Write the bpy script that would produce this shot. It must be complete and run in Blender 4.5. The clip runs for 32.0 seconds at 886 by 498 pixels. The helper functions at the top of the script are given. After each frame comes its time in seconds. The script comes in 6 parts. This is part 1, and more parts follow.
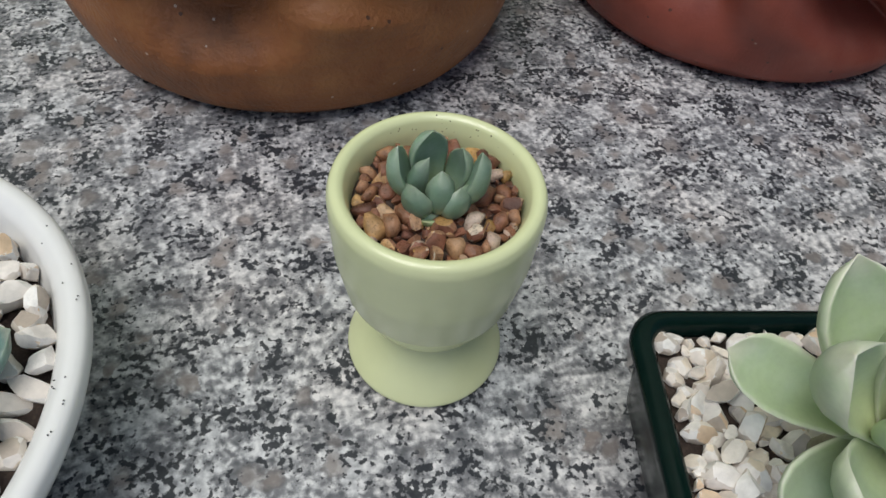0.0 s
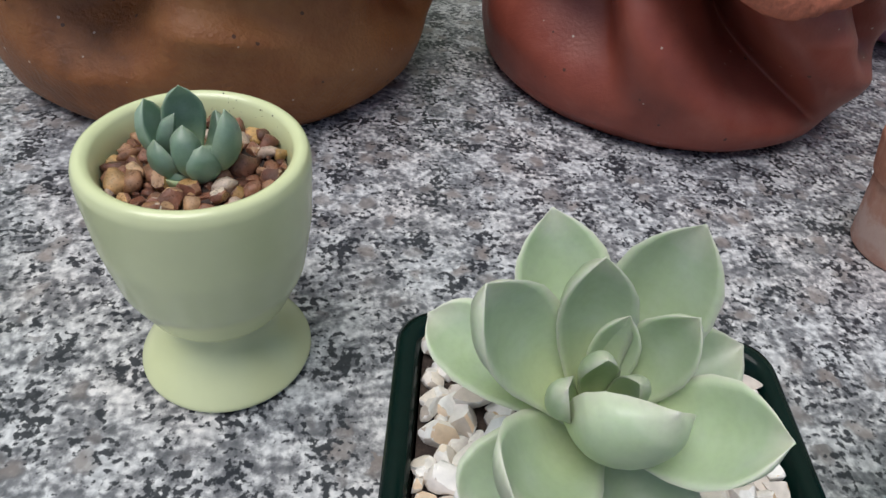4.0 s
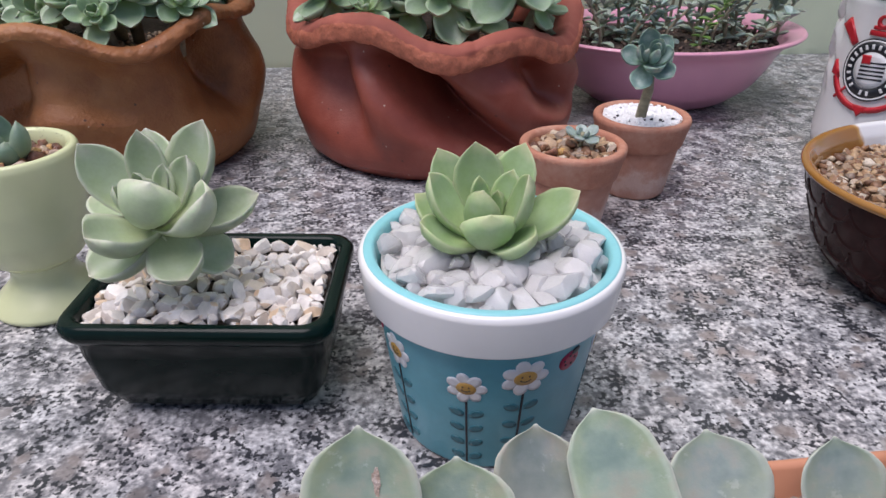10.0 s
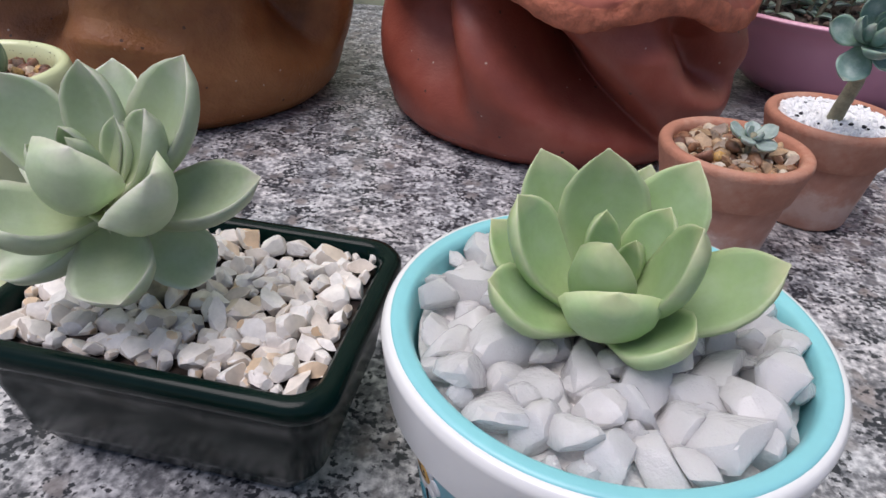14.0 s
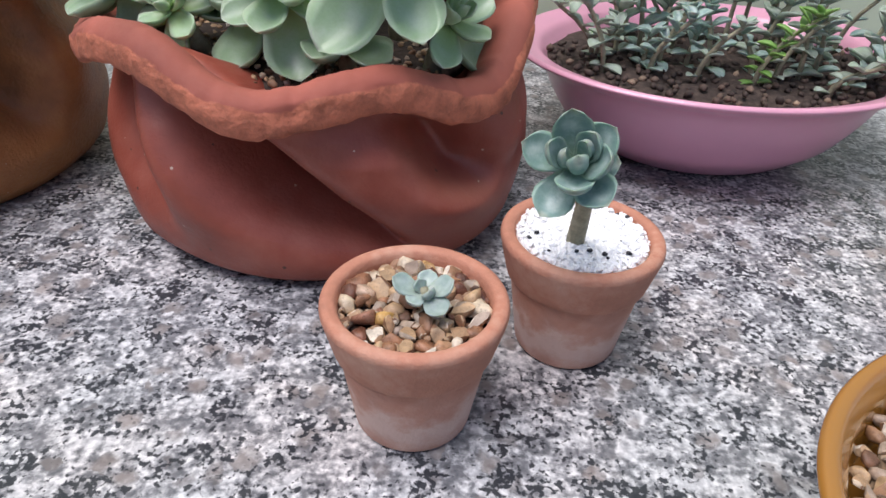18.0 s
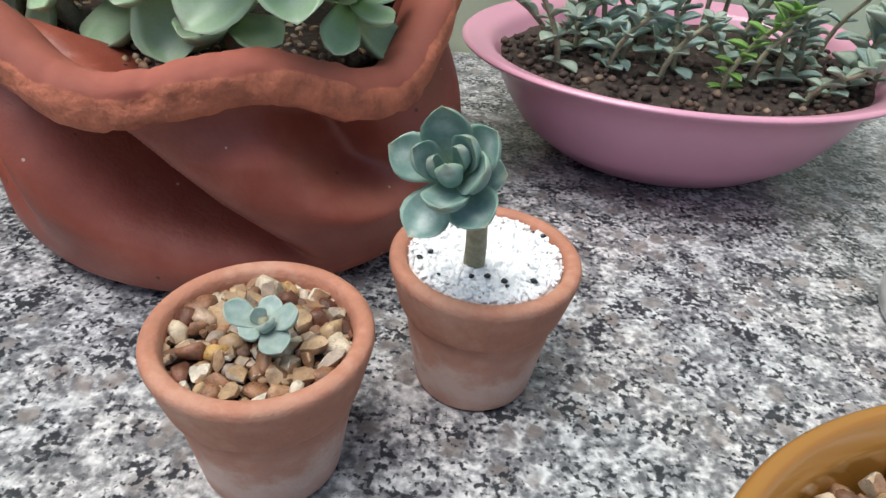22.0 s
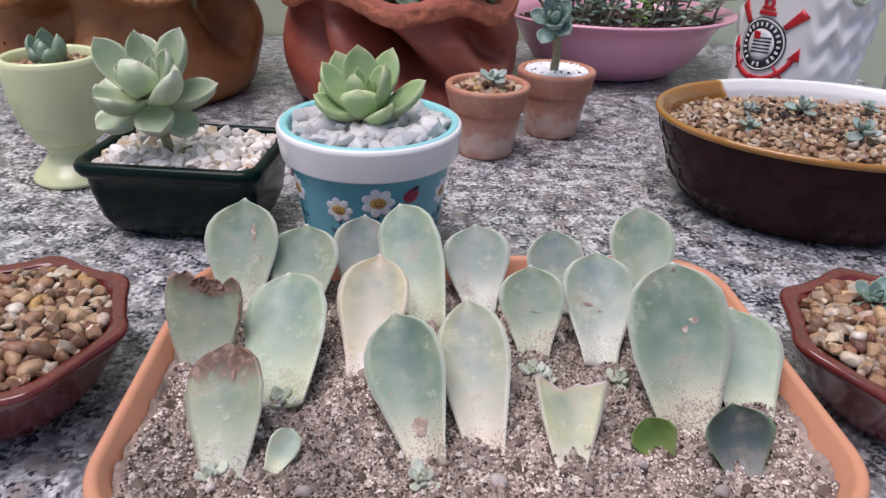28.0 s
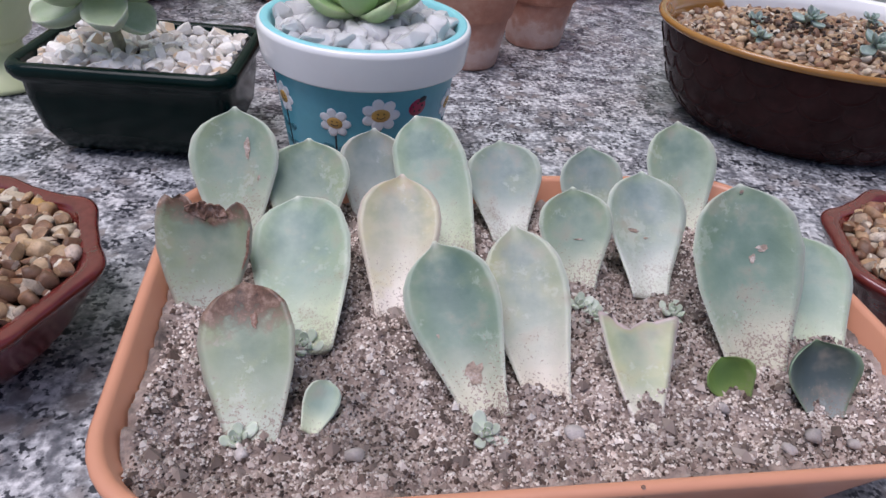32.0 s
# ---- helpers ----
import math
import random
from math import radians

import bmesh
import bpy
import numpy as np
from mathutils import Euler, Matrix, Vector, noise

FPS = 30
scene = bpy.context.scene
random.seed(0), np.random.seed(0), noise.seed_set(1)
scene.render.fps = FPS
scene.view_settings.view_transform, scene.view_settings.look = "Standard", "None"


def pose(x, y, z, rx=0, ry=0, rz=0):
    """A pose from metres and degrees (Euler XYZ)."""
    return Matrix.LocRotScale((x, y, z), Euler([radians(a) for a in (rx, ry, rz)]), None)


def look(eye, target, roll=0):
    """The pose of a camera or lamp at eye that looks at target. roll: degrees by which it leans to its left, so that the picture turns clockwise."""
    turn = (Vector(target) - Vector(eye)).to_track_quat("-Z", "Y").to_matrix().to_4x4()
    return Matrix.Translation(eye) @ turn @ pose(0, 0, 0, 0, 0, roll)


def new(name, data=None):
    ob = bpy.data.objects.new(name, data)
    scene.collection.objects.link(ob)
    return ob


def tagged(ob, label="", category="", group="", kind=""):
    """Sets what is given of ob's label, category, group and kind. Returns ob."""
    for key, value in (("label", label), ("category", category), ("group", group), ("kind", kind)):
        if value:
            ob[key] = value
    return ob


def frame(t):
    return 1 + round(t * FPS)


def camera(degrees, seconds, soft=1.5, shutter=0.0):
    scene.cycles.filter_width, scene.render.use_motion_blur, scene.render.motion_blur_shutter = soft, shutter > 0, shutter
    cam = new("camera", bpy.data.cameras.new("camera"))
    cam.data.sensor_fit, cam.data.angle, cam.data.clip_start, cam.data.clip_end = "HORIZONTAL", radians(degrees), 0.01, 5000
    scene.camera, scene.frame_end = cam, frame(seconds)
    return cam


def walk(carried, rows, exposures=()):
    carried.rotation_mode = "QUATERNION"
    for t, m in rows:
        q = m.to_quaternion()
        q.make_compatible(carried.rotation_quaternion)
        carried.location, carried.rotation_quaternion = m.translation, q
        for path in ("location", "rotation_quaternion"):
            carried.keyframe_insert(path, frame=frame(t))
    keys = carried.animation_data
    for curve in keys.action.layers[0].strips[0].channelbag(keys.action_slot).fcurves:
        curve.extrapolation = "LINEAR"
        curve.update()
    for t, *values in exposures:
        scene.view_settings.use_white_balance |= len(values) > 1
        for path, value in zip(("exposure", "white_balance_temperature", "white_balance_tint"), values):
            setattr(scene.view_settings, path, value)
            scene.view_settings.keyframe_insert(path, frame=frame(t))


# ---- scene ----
cam = camera(66.43, 32.0)
PATH = [
    (0, -0.0013, 0.0002, 0.1722, 37.96, -3.91, -0.01),
    (0.5, 0.0024, 0.0218, 0.1685, 35.7, -3.58, 1.87),
    (1, 0.004, 0.0379, 0.1598, 33.23, -3.31, 4),
    (1.5, 0.008, 0.0481, 0.1473, 31.36, -3.31, 6.42),
    (2, 0.0143, 0.0495, 0.1471, 30.55, -2.75, 8.13),
    (2.5, 0.0202, 0.046, 0.1477, 32.81, -3.48, 9.91),
    (3, 0.0285, 0.0383, 0.1493, 36.45, -5.11, 9.85),
    (3.5, 0.0426, 0.0167, 0.1545, 41.59, -5.96, 6.33),
    (4, 0.0587, -0.014, 0.1508, 47.53, -5.55, 4.67),
    (4.5, 0.0825, -0.0413, 0.1508, 51.62, -4.31, 3.05),
    (6.5, 0.1092, -0.0618, 0.1389, 54.49, -3.2, 4.29),
    (7, 0.1116, -0.0681, 0.1406, 55.96, -3.48, 4.55),
    (7.5, 0.1117, -0.0726, 0.1409, 56.64, -3.39, 4.73),
    (8, 0.1133, -0.0903, 0.1426, 58.36, -3.59, 3.49),
    (8.5, 0.1123, -0.1094, 0.1466, 60.44, -3.28, 4.2),
    (9, 0.1168, -0.1215, 0.1587, 61.61, -2.38, 5.22),
    (9.5, 0.148, -0.1336, 0.1559, 61.34, -0.6, 2.9),
    (10, 0.1776, -0.1274, 0.1563, 60.81, -0.21, 2.8),
    (10.5, 0.2092, -0.1095, 0.1461, 58.91, -1.01, 7.82),
    (11, 0.216, -0.0889, 0.1431, 56.79, -2.61, 11.24),
    (11.5, 0.2172, -0.077, 0.142, 56.01, -3.16, 12.68),
    (12, 0.2157, -0.0782, 0.1404, 56.06, -3.39, 14.57),
    (12.5, 0.2088, -0.0663, 0.1359, 55.64, -3.58, 15.34),
    (13, 0.1954, -0.0495, 0.1282, 55.7, -3.65, 14.54),
    (13.5, 0.1825, -0.0465, 0.1301, 56.43, -3.68, 14.59),
    (15.5, 0.1673, -0.0784, 0.1621, 58.64, -0.47, 9.04),
    (16, 0.1746, -0.0821, 0.1742, 59.75, -0.73, 8.07),
    (16.5, 0.1968, -0.0645, 0.1742, 59.79, -2.31, 6.66),
    (17, 0.2142, -0.0322, 0.1691, 58.6, -2.83, 4.41),
    (17.5, 0.2367, 0.0076, 0.154, 56.51, -3.65, 4.28),
    (18, 0.2602, 0.044, 0.156, 55.84, -2.33, 13.01),
    (18.5, 0.2683, 0.0684, 0.1415, 54.66, -3.39, 14.81),
    (19, 0.2692, 0.0805, 0.1363, 54.35, -3.53, 15.3),
    (19.5, 0.2726, 0.0845, 0.1374, 54.43, -3.25, 14.95),
    (20, 0.2748, 0.0875, 0.1387, 54.51, -3.03, 14.77),
    (20.5, 0.2806, 0.0906, 0.1391, 53.87, -2.65, 14.42),
    (21, 0.2838, 0.0929, 0.1397, 54.2, -3.02, 15.14),
    (21.5, 0.2856, 0.0898, 0.1411, 54.48, -2.93, 15.21),
    (22, 0.2874, 0.081, 0.1453, 55.47, -3.74, 14.77),
    (22.5, 0.282, 0.0677, 0.1548, 56.74, -4.52, 13.34),
    (23, 0.2726, 0.0564, 0.1537, 56.88, -4.74, 11.02),
    (23.5, 0.2576, 0.0412, 0.1537, 57.66, -4.43, 7.89),
    (24, 0.2408, 0.0226, 0.1559, 60.3, -4.27, 2.46),
    (24.5, 0.2331, 0.005, 0.1619, 61.8, -3.36, -2.56),
    (26.5, 0.2633, -0.134, 0.177, 64.95, -4.22, 3.85),
    (27, 0.2431, -0.1844, 0.1657, 64.54, -3.36, 6.61),
    (27.5, 0.2452, -0.2091, 0.1563, 62.73, -1.88, 6.74),
    (28, 0.2445, -0.2221, 0.1515, 61.14, -1.58, 6.99),
    (28.5, 0.2435, -0.2231, 0.1453, 60.41, -1.78, 7.23),
    (29, 0.2491, -0.2243, 0.1379, 59.16, -1.84, 7.79),
    (29.5, 0.2538, -0.2179, 0.1352, 58.15, -1.59, 8.13),
    (30, 0.2588, -0.2104, 0.1329, 56.35, -1.51, 8.32),
    (30.5, 0.2599, -0.2075, 0.1303, 55.24, -1.76, 8.74),
    (31, 0.2613, -0.2049, 0.133, 54.06, -1.76, 8.67),
    (31.5, 0.2551, -0.1983, 0.131, 54.01, -3.33, 6.62),
    (32, 0.214, -0.2011, 0.1374, 54.54, -4.53, 1.94),
]
# stops, kelvin and tint of the film camera's own adjustment
LIGHT = [(0.0, -0.32, 6900, 9), (4.5, -0.1, 6700, 11), (7.0, -0.05, 6700, 20), (9.0, 0.1, 6700, 23), (13.0, -0.1, 6850, 18), (15.5, 0.2, 6600, 22), (17.0, 0.4, 6600, 20), (19.0, 0.42, 6850, 13), (21.0, 0.35, 6900, 9), (24.0, 0.42, 6800, 6), (26.5, 0.38, 6750, 20), (28.0, 0.1, 6800, 23), (30.0, 0.02, 6500, 24), (32.0, 0.0, 6400, 22)]
walk(cam, [(t, pose(x, y, z, rx, ry, rz)) for t, x, y, z, rx, ry, rz in PATH], LIGHT)


# ---- light ----
world = bpy.data.worlds.new("sky")
scene.world = world
world.use_nodes = True
sky = world.node_tree.nodes.new("ShaderNodeTexSky")
sky.sky_type, sky.sun_disc = "NISHITA", False
sky.sun_elevation, sky.sun_rotation = radians(72), radians(228)
sky.air_density, sky.dust_density, sky.ozone_density = 1.0, 1.5, 1.0
world.node_tree.links.new(sky.outputs[0], world.node_tree.nodes["Background"].inputs[0])
world.node_tree.nodes["Background"].inputs[1].default_value = 0.105
sun = new("sun", bpy.data.lights.new("sun", "SUN"))
sun.data.energy, sun.data.angle, sun.data.color = 2.5, radians(40), (0.96, 0.975, 1.0)
sun.matrix_world = look((-0.25, -0.22, 1.1), (0, 0, 0))
scene.view_settings.exposure = 0.0


# ---- materials ----
def mat(name):
    m = bpy.data.materials.new(name)
    m.use_nodes = True
    return m, m.node_tree.nodes, m.node_tree.links, m.node_tree.nodes["Principled BSDF"]


def node(ns, kind, **kw):
    n = ns.new("ShaderNode" + kind)
    for k, v in kw.items():
        n.inputs[k].default_value = v
    return n


def ramp(ns, stops, constant=False):
    n = ns.new("ShaderNodeValToRGB")
    e = n.color_ramp.elements
    while len(e) < len(stops):
        e.new(0.5)
    for k, (p, c) in zip(e, stops):
        k.position, k.color = p, (*c, 1) if len(c) == 3 else c
    if constant:
        n.color_ramp.interpolation = "CONSTANT"
    return n


def mix(ns, ls, fac, a, b, mode="MIX"):
    n = ns.new("ShaderNodeMix")
    n.data_type, n.blend_type = "RGBA", mode
    for sock, v in ((n.inputs[0], fac), (n.inputs[6], a), (n.inputs[7], b)):
        if hasattr(v, "links") or hasattr(v, "is_linked"):
            ls.new(v, sock)
        elif isinstance(v, tuple):
            sock.default_value = (*v, 1)
        else:
            sock.default_value = v
    return n.outputs[2]


def maths(ns, ls, op, a, b=0.0):
    n = ns.new("ShaderNodeMath")
    n.operation = op
    for sock, v in zip(n.inputs, (a, b)):
        if hasattr(v, "is_linked"):
            ls.new(v, sock)
        else:
            sock.default_value = v
    return n.outputs[0]


def noise_tex(ns, ls, vec, scale, detail=4.0, rough=0.55):
    n = node(ns, "TexNoise", Scale=scale, Detail=detail, Roughness=rough)
    if vec is not None:
        ls.new(vec, n.inputs["Vector"])
    return n


def bump(ns, ls, bsdf, height, strength, distance):
    n = node(ns, "Bump", Strength=strength, Distance=distance)
    ls.new(height, n.inputs["Height"])
    ls.new(n.outputs[0], bsdf.inputs["Normal"])


def simple(name, colour, rough=0.5, var=0.12, scale=60.0, bumps=0.0, bump_scale=300.0, coat=0.0, metal=0.0, second=None, spec=0.5):
    """A surface with blotches at two scales and a fine relief."""
    m, ns, ls, b = mat(name)
    tc = ns.new("ShaderNodeTexCoord").outputs["Object"]
    n1, n2 = noise_tex(ns, ls, tc, scale), noise_tex(ns, ls, tc, scale * 6, 3)
    lo = tuple(c * (1 - var) for c in colour)
    hi = second or tuple(min(1, c * (1 + var)) for c in colour)
    f = maths(ns, ls, "ADD", maths(ns, ls, "MULTIPLY", n1.outputs[0], 0.7), maths(ns, ls, "MULTIPLY", n2.outputs[0], 0.3))
    r = ramp(ns, [(0.32, lo), (0.5, colour), (0.68, hi)])
    ls.new(f, r.inputs[0])
    ls.new(r.outputs[0], b.inputs["Base Color"])
    rr = node(ns, "MapRange")
    rr.inputs[3].default_value, rr.inputs[4].default_value = rough * 0.85, min(1, rough * 1.15)
    ls.new(n2.outputs[0], rr.inputs[0])
    ls.new(rr.outputs[0], b.inputs["Roughness"])
    b.inputs["Metallic"].default_value, b.inputs["Coat Weight"].default_value = metal, coat
    b.inputs["Coat Roughness"].default_value, b.inputs["Specular IOR Level"].default_value = 0.08, spec
    if bumps:
        n3 = noise_tex(ns, ls, tc, bump_scale, 5)
        bump(ns, ls, b, n3.outputs[0], bumps, 0.0008)
    return m


def granite_material():
    """Pale feldspar mottled with grey, brownish quartz grains with darker borders, and clusters of small black specks."""
    m, ns, ls, b = mat("polished_granite")
    tc = ns.new("ShaderNodeTexCoord").outputs["Object"]

    def wobbled(scale, amount):
        d = noise_tex(ns, ls, tc, scale, 3)
        off = ns.new("ShaderNodeVectorMath")
        off.operation = "MULTIPLY_ADD"
        ls.new(d.outputs[1], off.inputs[0])
        off.inputs[1].default_value = (amount, amount, 0.0)
        ls.new(tc, off.inputs[2])
        return off.outputs[0]

    def cells(scale, vec):
        v = node(ns, "TexVoronoi", Scale=scale)
        ls.new(vec, v.inputs["Vector"])
        q = ns.new("ShaderNodeSeparateColor")
        ls.new(v.outputs["Color"], q.inputs[0])
        return v.outputs["Distance"], q.outputs[0], q.outputs[1]

    fine = noise_tex(ns, ls, tc, 430, 3, 0.5)
    base = ramp(ns, [(0.30, (0.36, 0.37, 0.385)), (0.48, (0.52, 0.53, 0.545)), (0.66, (0.75, 0.755, 0.76))])
    ls.new(fine.outputs[0], base.inputs[0])
    # grey mottling between the pale grains
    mott = noise_tex(ns, ls, wobbled(300, 0.003), 105, 5, 0.64)
    mo = ramp(ns, [(0.43, (1, 1, 1)), (0.50, (0.55, 0.55, 0.55)), (0.57, (0, 0, 0))])
    ls.new(maths(ns, ls, "ADD", mott.outputs[0], maths(ns, ls, "MULTIPLY", maths(ns, ls, "SUBTRACT", fine.outputs[0], 0.5), 0.28)), mo.inputs[0])
    grey = ramp(ns, [(0.32, (0.075, 0.08, 0.092)), (0.5, (0.15, 0.155, 0.17)), (0.68, (0.30, 0.305, 0.32))])
    ls.new(fine.outputs[0], grey.inputs[0])
    c = mix(ns, ls, maths(ns, ls, "MULTIPLY", mo.outputs[0], 0.86), base.outputs[0], grey.outputs[0])
    # quartz: rounded grains, greyish brown, a thin dark seam round each
    dist, pick, tint = cells(135.0, wobbled(170, 0.0085))
    chosen = maths(ns, ls, "GREATER_THAN", pick, 0.73)
    body = ramp(ns, [(0.26, (1, 1, 1)), (0.58, (0, 0, 0))])
    ls.new(dist, body.inputs[0])
    seam = ramp(ns, [(0.34, (0, 0, 0)), (0.44, (1, 1, 1)), (0.54, (0, 0, 0))])
    ls.new(dist, seam.inputs[0])
    tone = ramp(ns, [(0.0, (0.17, 0.155, 0.15)), (0.35, (0.26, 0.222, 0.205)), (0.7, (0.23, 0.215, 0.21)), (1.0, (0.36, 0.315, 0.295))])
    ls.new(tint, tone.inputs[0])
    quartz = maths(ns, ls, "MULTIPLY", chosen, body.outputs[0])
    c = mix(ns, ls, maths(ns, ls, "MULTIPLY", quartz, 0.80), c, tone.outputs[0])
    c = mix(ns, ls, maths(ns, ls, "MULTIPLY", maths(ns, ls, "MULTIPLY", chosen, seam.outputs[0]), 0.30), c, (0.07, 0.065, 0.07))
    # black mica in clusters
    n2, n3 = noise_tex(ns, ls, tc, 520, 2, 0.5), noise_tex(ns, ls, tc, 82, 4, 0.62)
    k = maths(ns, ls, "ADD", n2.outputs[0], maths(ns, ls, "MULTIPLY", maths(ns, ls, "SUBTRACT", n3.outputs[0], 0.5), 1.1))
    k = maths(ns, ls, "SUBTRACT", k, maths(ns, ls, "MULTIPLY", quartz, 0.10))
    sp = ramp(ns, [(0.545, (0, 0, 0)), (0.635, (1, 1, 1))])
    ls.new(k, sp.inputs[0])
    c = mix(ns, ls, maths(ns, ls, "MULTIPLY", sp.outputs[0], 0.95), c, (0.022, 0.026, 0.034))
    warm = noise_tex(ns, ls, tc, 22, 2)
    w = ramp(ns, [(0.42, (0.94, 0.945, 0.95)), (0.66, (1.03, 0.99, 0.97))])
    ls.new(warm.outputs[0], w.inputs[0])
    ls.new(mix(ns, ls, 1.0, c, w.outputs[0], "MULTIPLY"), b.inputs["Base Color"])
    rr = node(ns, "MapRange")
    rr.inputs[3].default_value, rr.inputs[4].default_value = 0.24, 0.40
    ls.new(mott.outputs[0], rr.inputs[0])
    ls.new(rr.outputs[0], b.inputs["Roughness"])
    b.inputs["Specular IOR Level"].default_value = 0.35
    bump(ns, ls, b, n2.outputs[0], 0.05, 0.0004)
    return m


def random_material(name, stops, rough=0.55, bump_scale=500.0, strength=0.35, blotch=0.25, trans=0.0, coat=0.0, grains=0.0):
    """Stones that differ one by one: a colour drawn from the ramp for each, blotches, and dark grains."""
    m, ns, ls, b = mat(name)
    rnd = ns.new("ShaderNodeObjectInfo").outputs["Random"]
    isl = ns.new("ShaderNodeNewGeometry").outputs["Random Per Island"]
    pick = maths(ns, ls, "FRACT", maths(ns, ls, "ADD", rnd, isl))
    r = ramp(ns, stops)
    ls.new(pick, r.inputs[0])
    shift = ns.new("ShaderNodeVectorMath")
    shift.operation = "MULTIPLY_ADD"
    ls.new(rnd, shift.inputs[0])
    shift.inputs[1].default_value = (3, 3, 3)
    ls.new(ns.new("ShaderNodeTexCoord").outputs["Object"], shift.inputs[2])
    tc = shift.outputs[0]
    n1, n2 = noise_tex(ns, ls, tc, bump_scale * 0.4, 4), noise_tex(ns, ls, tc, bump_scale * 2, 4, 0.65)
    g = ramp(ns, [(0.3, (1 - blotch,) * 3), (0.7, (1 + blotch * 0.6,) * 3)])
    ls.new(n1.outputs[0], g.inputs[0])
    c = mix(ns, ls, 1.0, r.outputs[0], g.outputs[0], "MULTIPLY")
    if grains:
        sp = ramp(ns, [(0.34, (1, 1, 1)), (0.44, (0, 0, 0))])
        ls.new(n2.outputs[0], sp.inputs[0])
        c = mix(ns, ls, maths(ns, ls, "MULTIPLY", sp.outputs[0], grains), c, (0.06, 0.03, 0.02))
    ls.new(c, b.inputs["Base Color"])
    rr = node(ns, "MapRange")
    rr.inputs[3].default_value, rr.inputs[4].default_value = rough * 0.6, min(1, rough * 1.4)
    ls.new(n2.outputs[0], rr.inputs[0])
    ls.new(rr.outputs[0], b.inputs["Roughness"])
    b.inputs["Coat Weight"].default_value = coat
    b.inputs["Transmission Weight"].default_value = trans
    bump(ns, ls, b, n2.outputs[0], strength, 0.0005)
    return m


def leaf_material(name, low, mid, tipc, edge, bloom=0.25, rough=0.40, blot=60.0, sss=0.22):
    """A fleshy leaf: colour along its length, a paler rim, a waxy bloom in patches."""
    m, ns, ls, b = mat(name)
    tcn = ns.new("ShaderNodeTexCoord")
    rim, lon = ns.new("ShaderNodeAttribute"), ns.new("ShaderNodeAttribute")
    rim.attribute_name, lon.attribute_name = "rim", "along"
    rnd = ns.new("ShaderNodeObjectInfo").outputs["Random"]
    obj = tcn.outputs["Object"]
    n1, n2 = noise_tex(ns, ls, obj, blot, 4), noise_tex(ns, ls, obj, blot * 14, 3)
    along = maths(ns, ls, "ADD", lon.outputs["Fac"], maths(ns, ls, "MULTIPLY", maths(ns, ls, "SUBTRACT", n1.outputs[0], 0.5), 0.5))
    r = ramp(ns, [(0.05, low), (0.5, mid), (0.85, mid), (1.0, tipc)])
    ls.new(along, r.inputs[0])
    side = maths(ns, ls, "POWER", rim.outputs["Fac"], 9.0)
    c = mix(ns, ls, maths(ns, ls, "MULTIPLY", side, 0.6), r.outputs[0], edge)
    pale = ramp(ns, [(0.42, (0, 0, 0)), (0.66, (1, 1, 1))])
    ls.new(n1.outputs[0], pale.inputs[0])
    c = mix(ns, ls, maths(ns, ls, "MULTIPLY", maths(ns, ls, "MULTIPLY", pale.outputs[0], bloom), maths(ns, ls, "SUBTRACT", 1.0, maths(ns, ls, "MULTIPLY", rim.outputs["Fac"], 0.6))), c, (0.60, 0.68, 0.64))
    v = node(ns, "MapRange")
    v.inputs[3].default_value, v.inputs[4].default_value = 0.82, 1.15
    ls.new(rnd, v.inputs[0])
    hs = node(ns, "HueSaturation")
    ls.new(v.outputs[0], hs.inputs["Value"])
    ls.new(c, hs.inputs["Color"])
    spk = ramp(ns, [(0.3, (0.94, 0.94, 0.94)), (0.6, (1, 1, 1))])
    ls.new(n2.outputs[0], spk.inputs[0])
    ls.new(mix(ns, ls, 1.0, hs.outputs[0], spk.outputs[0], "MULTIPLY"), b.inputs["Base Color"])
    b.inputs["Roughness"].default_value = rough
    b.inputs["Subsurface Weight"].default_value = sss
    b.inputs["Subsurface Radius"].default_value = (0.75, 1.0, 0.6)
    b.inputs["Subsurface Scale"].default_value = 0.002
    bump(ns, ls, b, n1.outputs[0], 0.25, 0.0010)
    return m


def clay_material():
    """Unglazed clay with a whitish bloom low on the side, in a ragged band."""
    m = simple("small_terracotta", (0.48, 0.205, 0.132), 0.75, 0.22, 50, 0.4, 900, second=(0.57, 0.32, 0.23))
    ns, ls = m.node_tree.nodes, m.node_tree.links
    b = ns["Principled BSDF"]
    old = b.inputs["Base Color"].links[0].from_socket
    tc = ns.new("ShaderNodeTexCoord").outputs["Object"]
    sep = ns.new("ShaderNodeSeparateXYZ")
    ls.new(tc, sep.inputs[0])
    n = noise_tex(ns, ls, tc, 130, 5, 0.6)
    h = maths(ns, ls, "ADD", maths(ns, ls, "MULTIPLY", sep.outputs[2], 22.0), maths(ns, ls, "MULTIPLY", n.outputs[0], 0.55))
    r = ramp(ns, [(0.30, (0.25, 0.25, 0.25)), (0.48, (0.8, 0.8, 0.8)), (0.55, (0.75, 0.75, 0.75)), (0.68, (0.2, 0.2, 0.2)), (0.95, (0, 0, 0))])
    ls.new(h, r.inputs[0])
    ls.new(mix(ns, ls, maths(ns, ls, "MULTIPLY", r.outputs[0], 1.0), old, (0.66, 0.50, 0.44)), b.inputs["Base Color"])
    return m


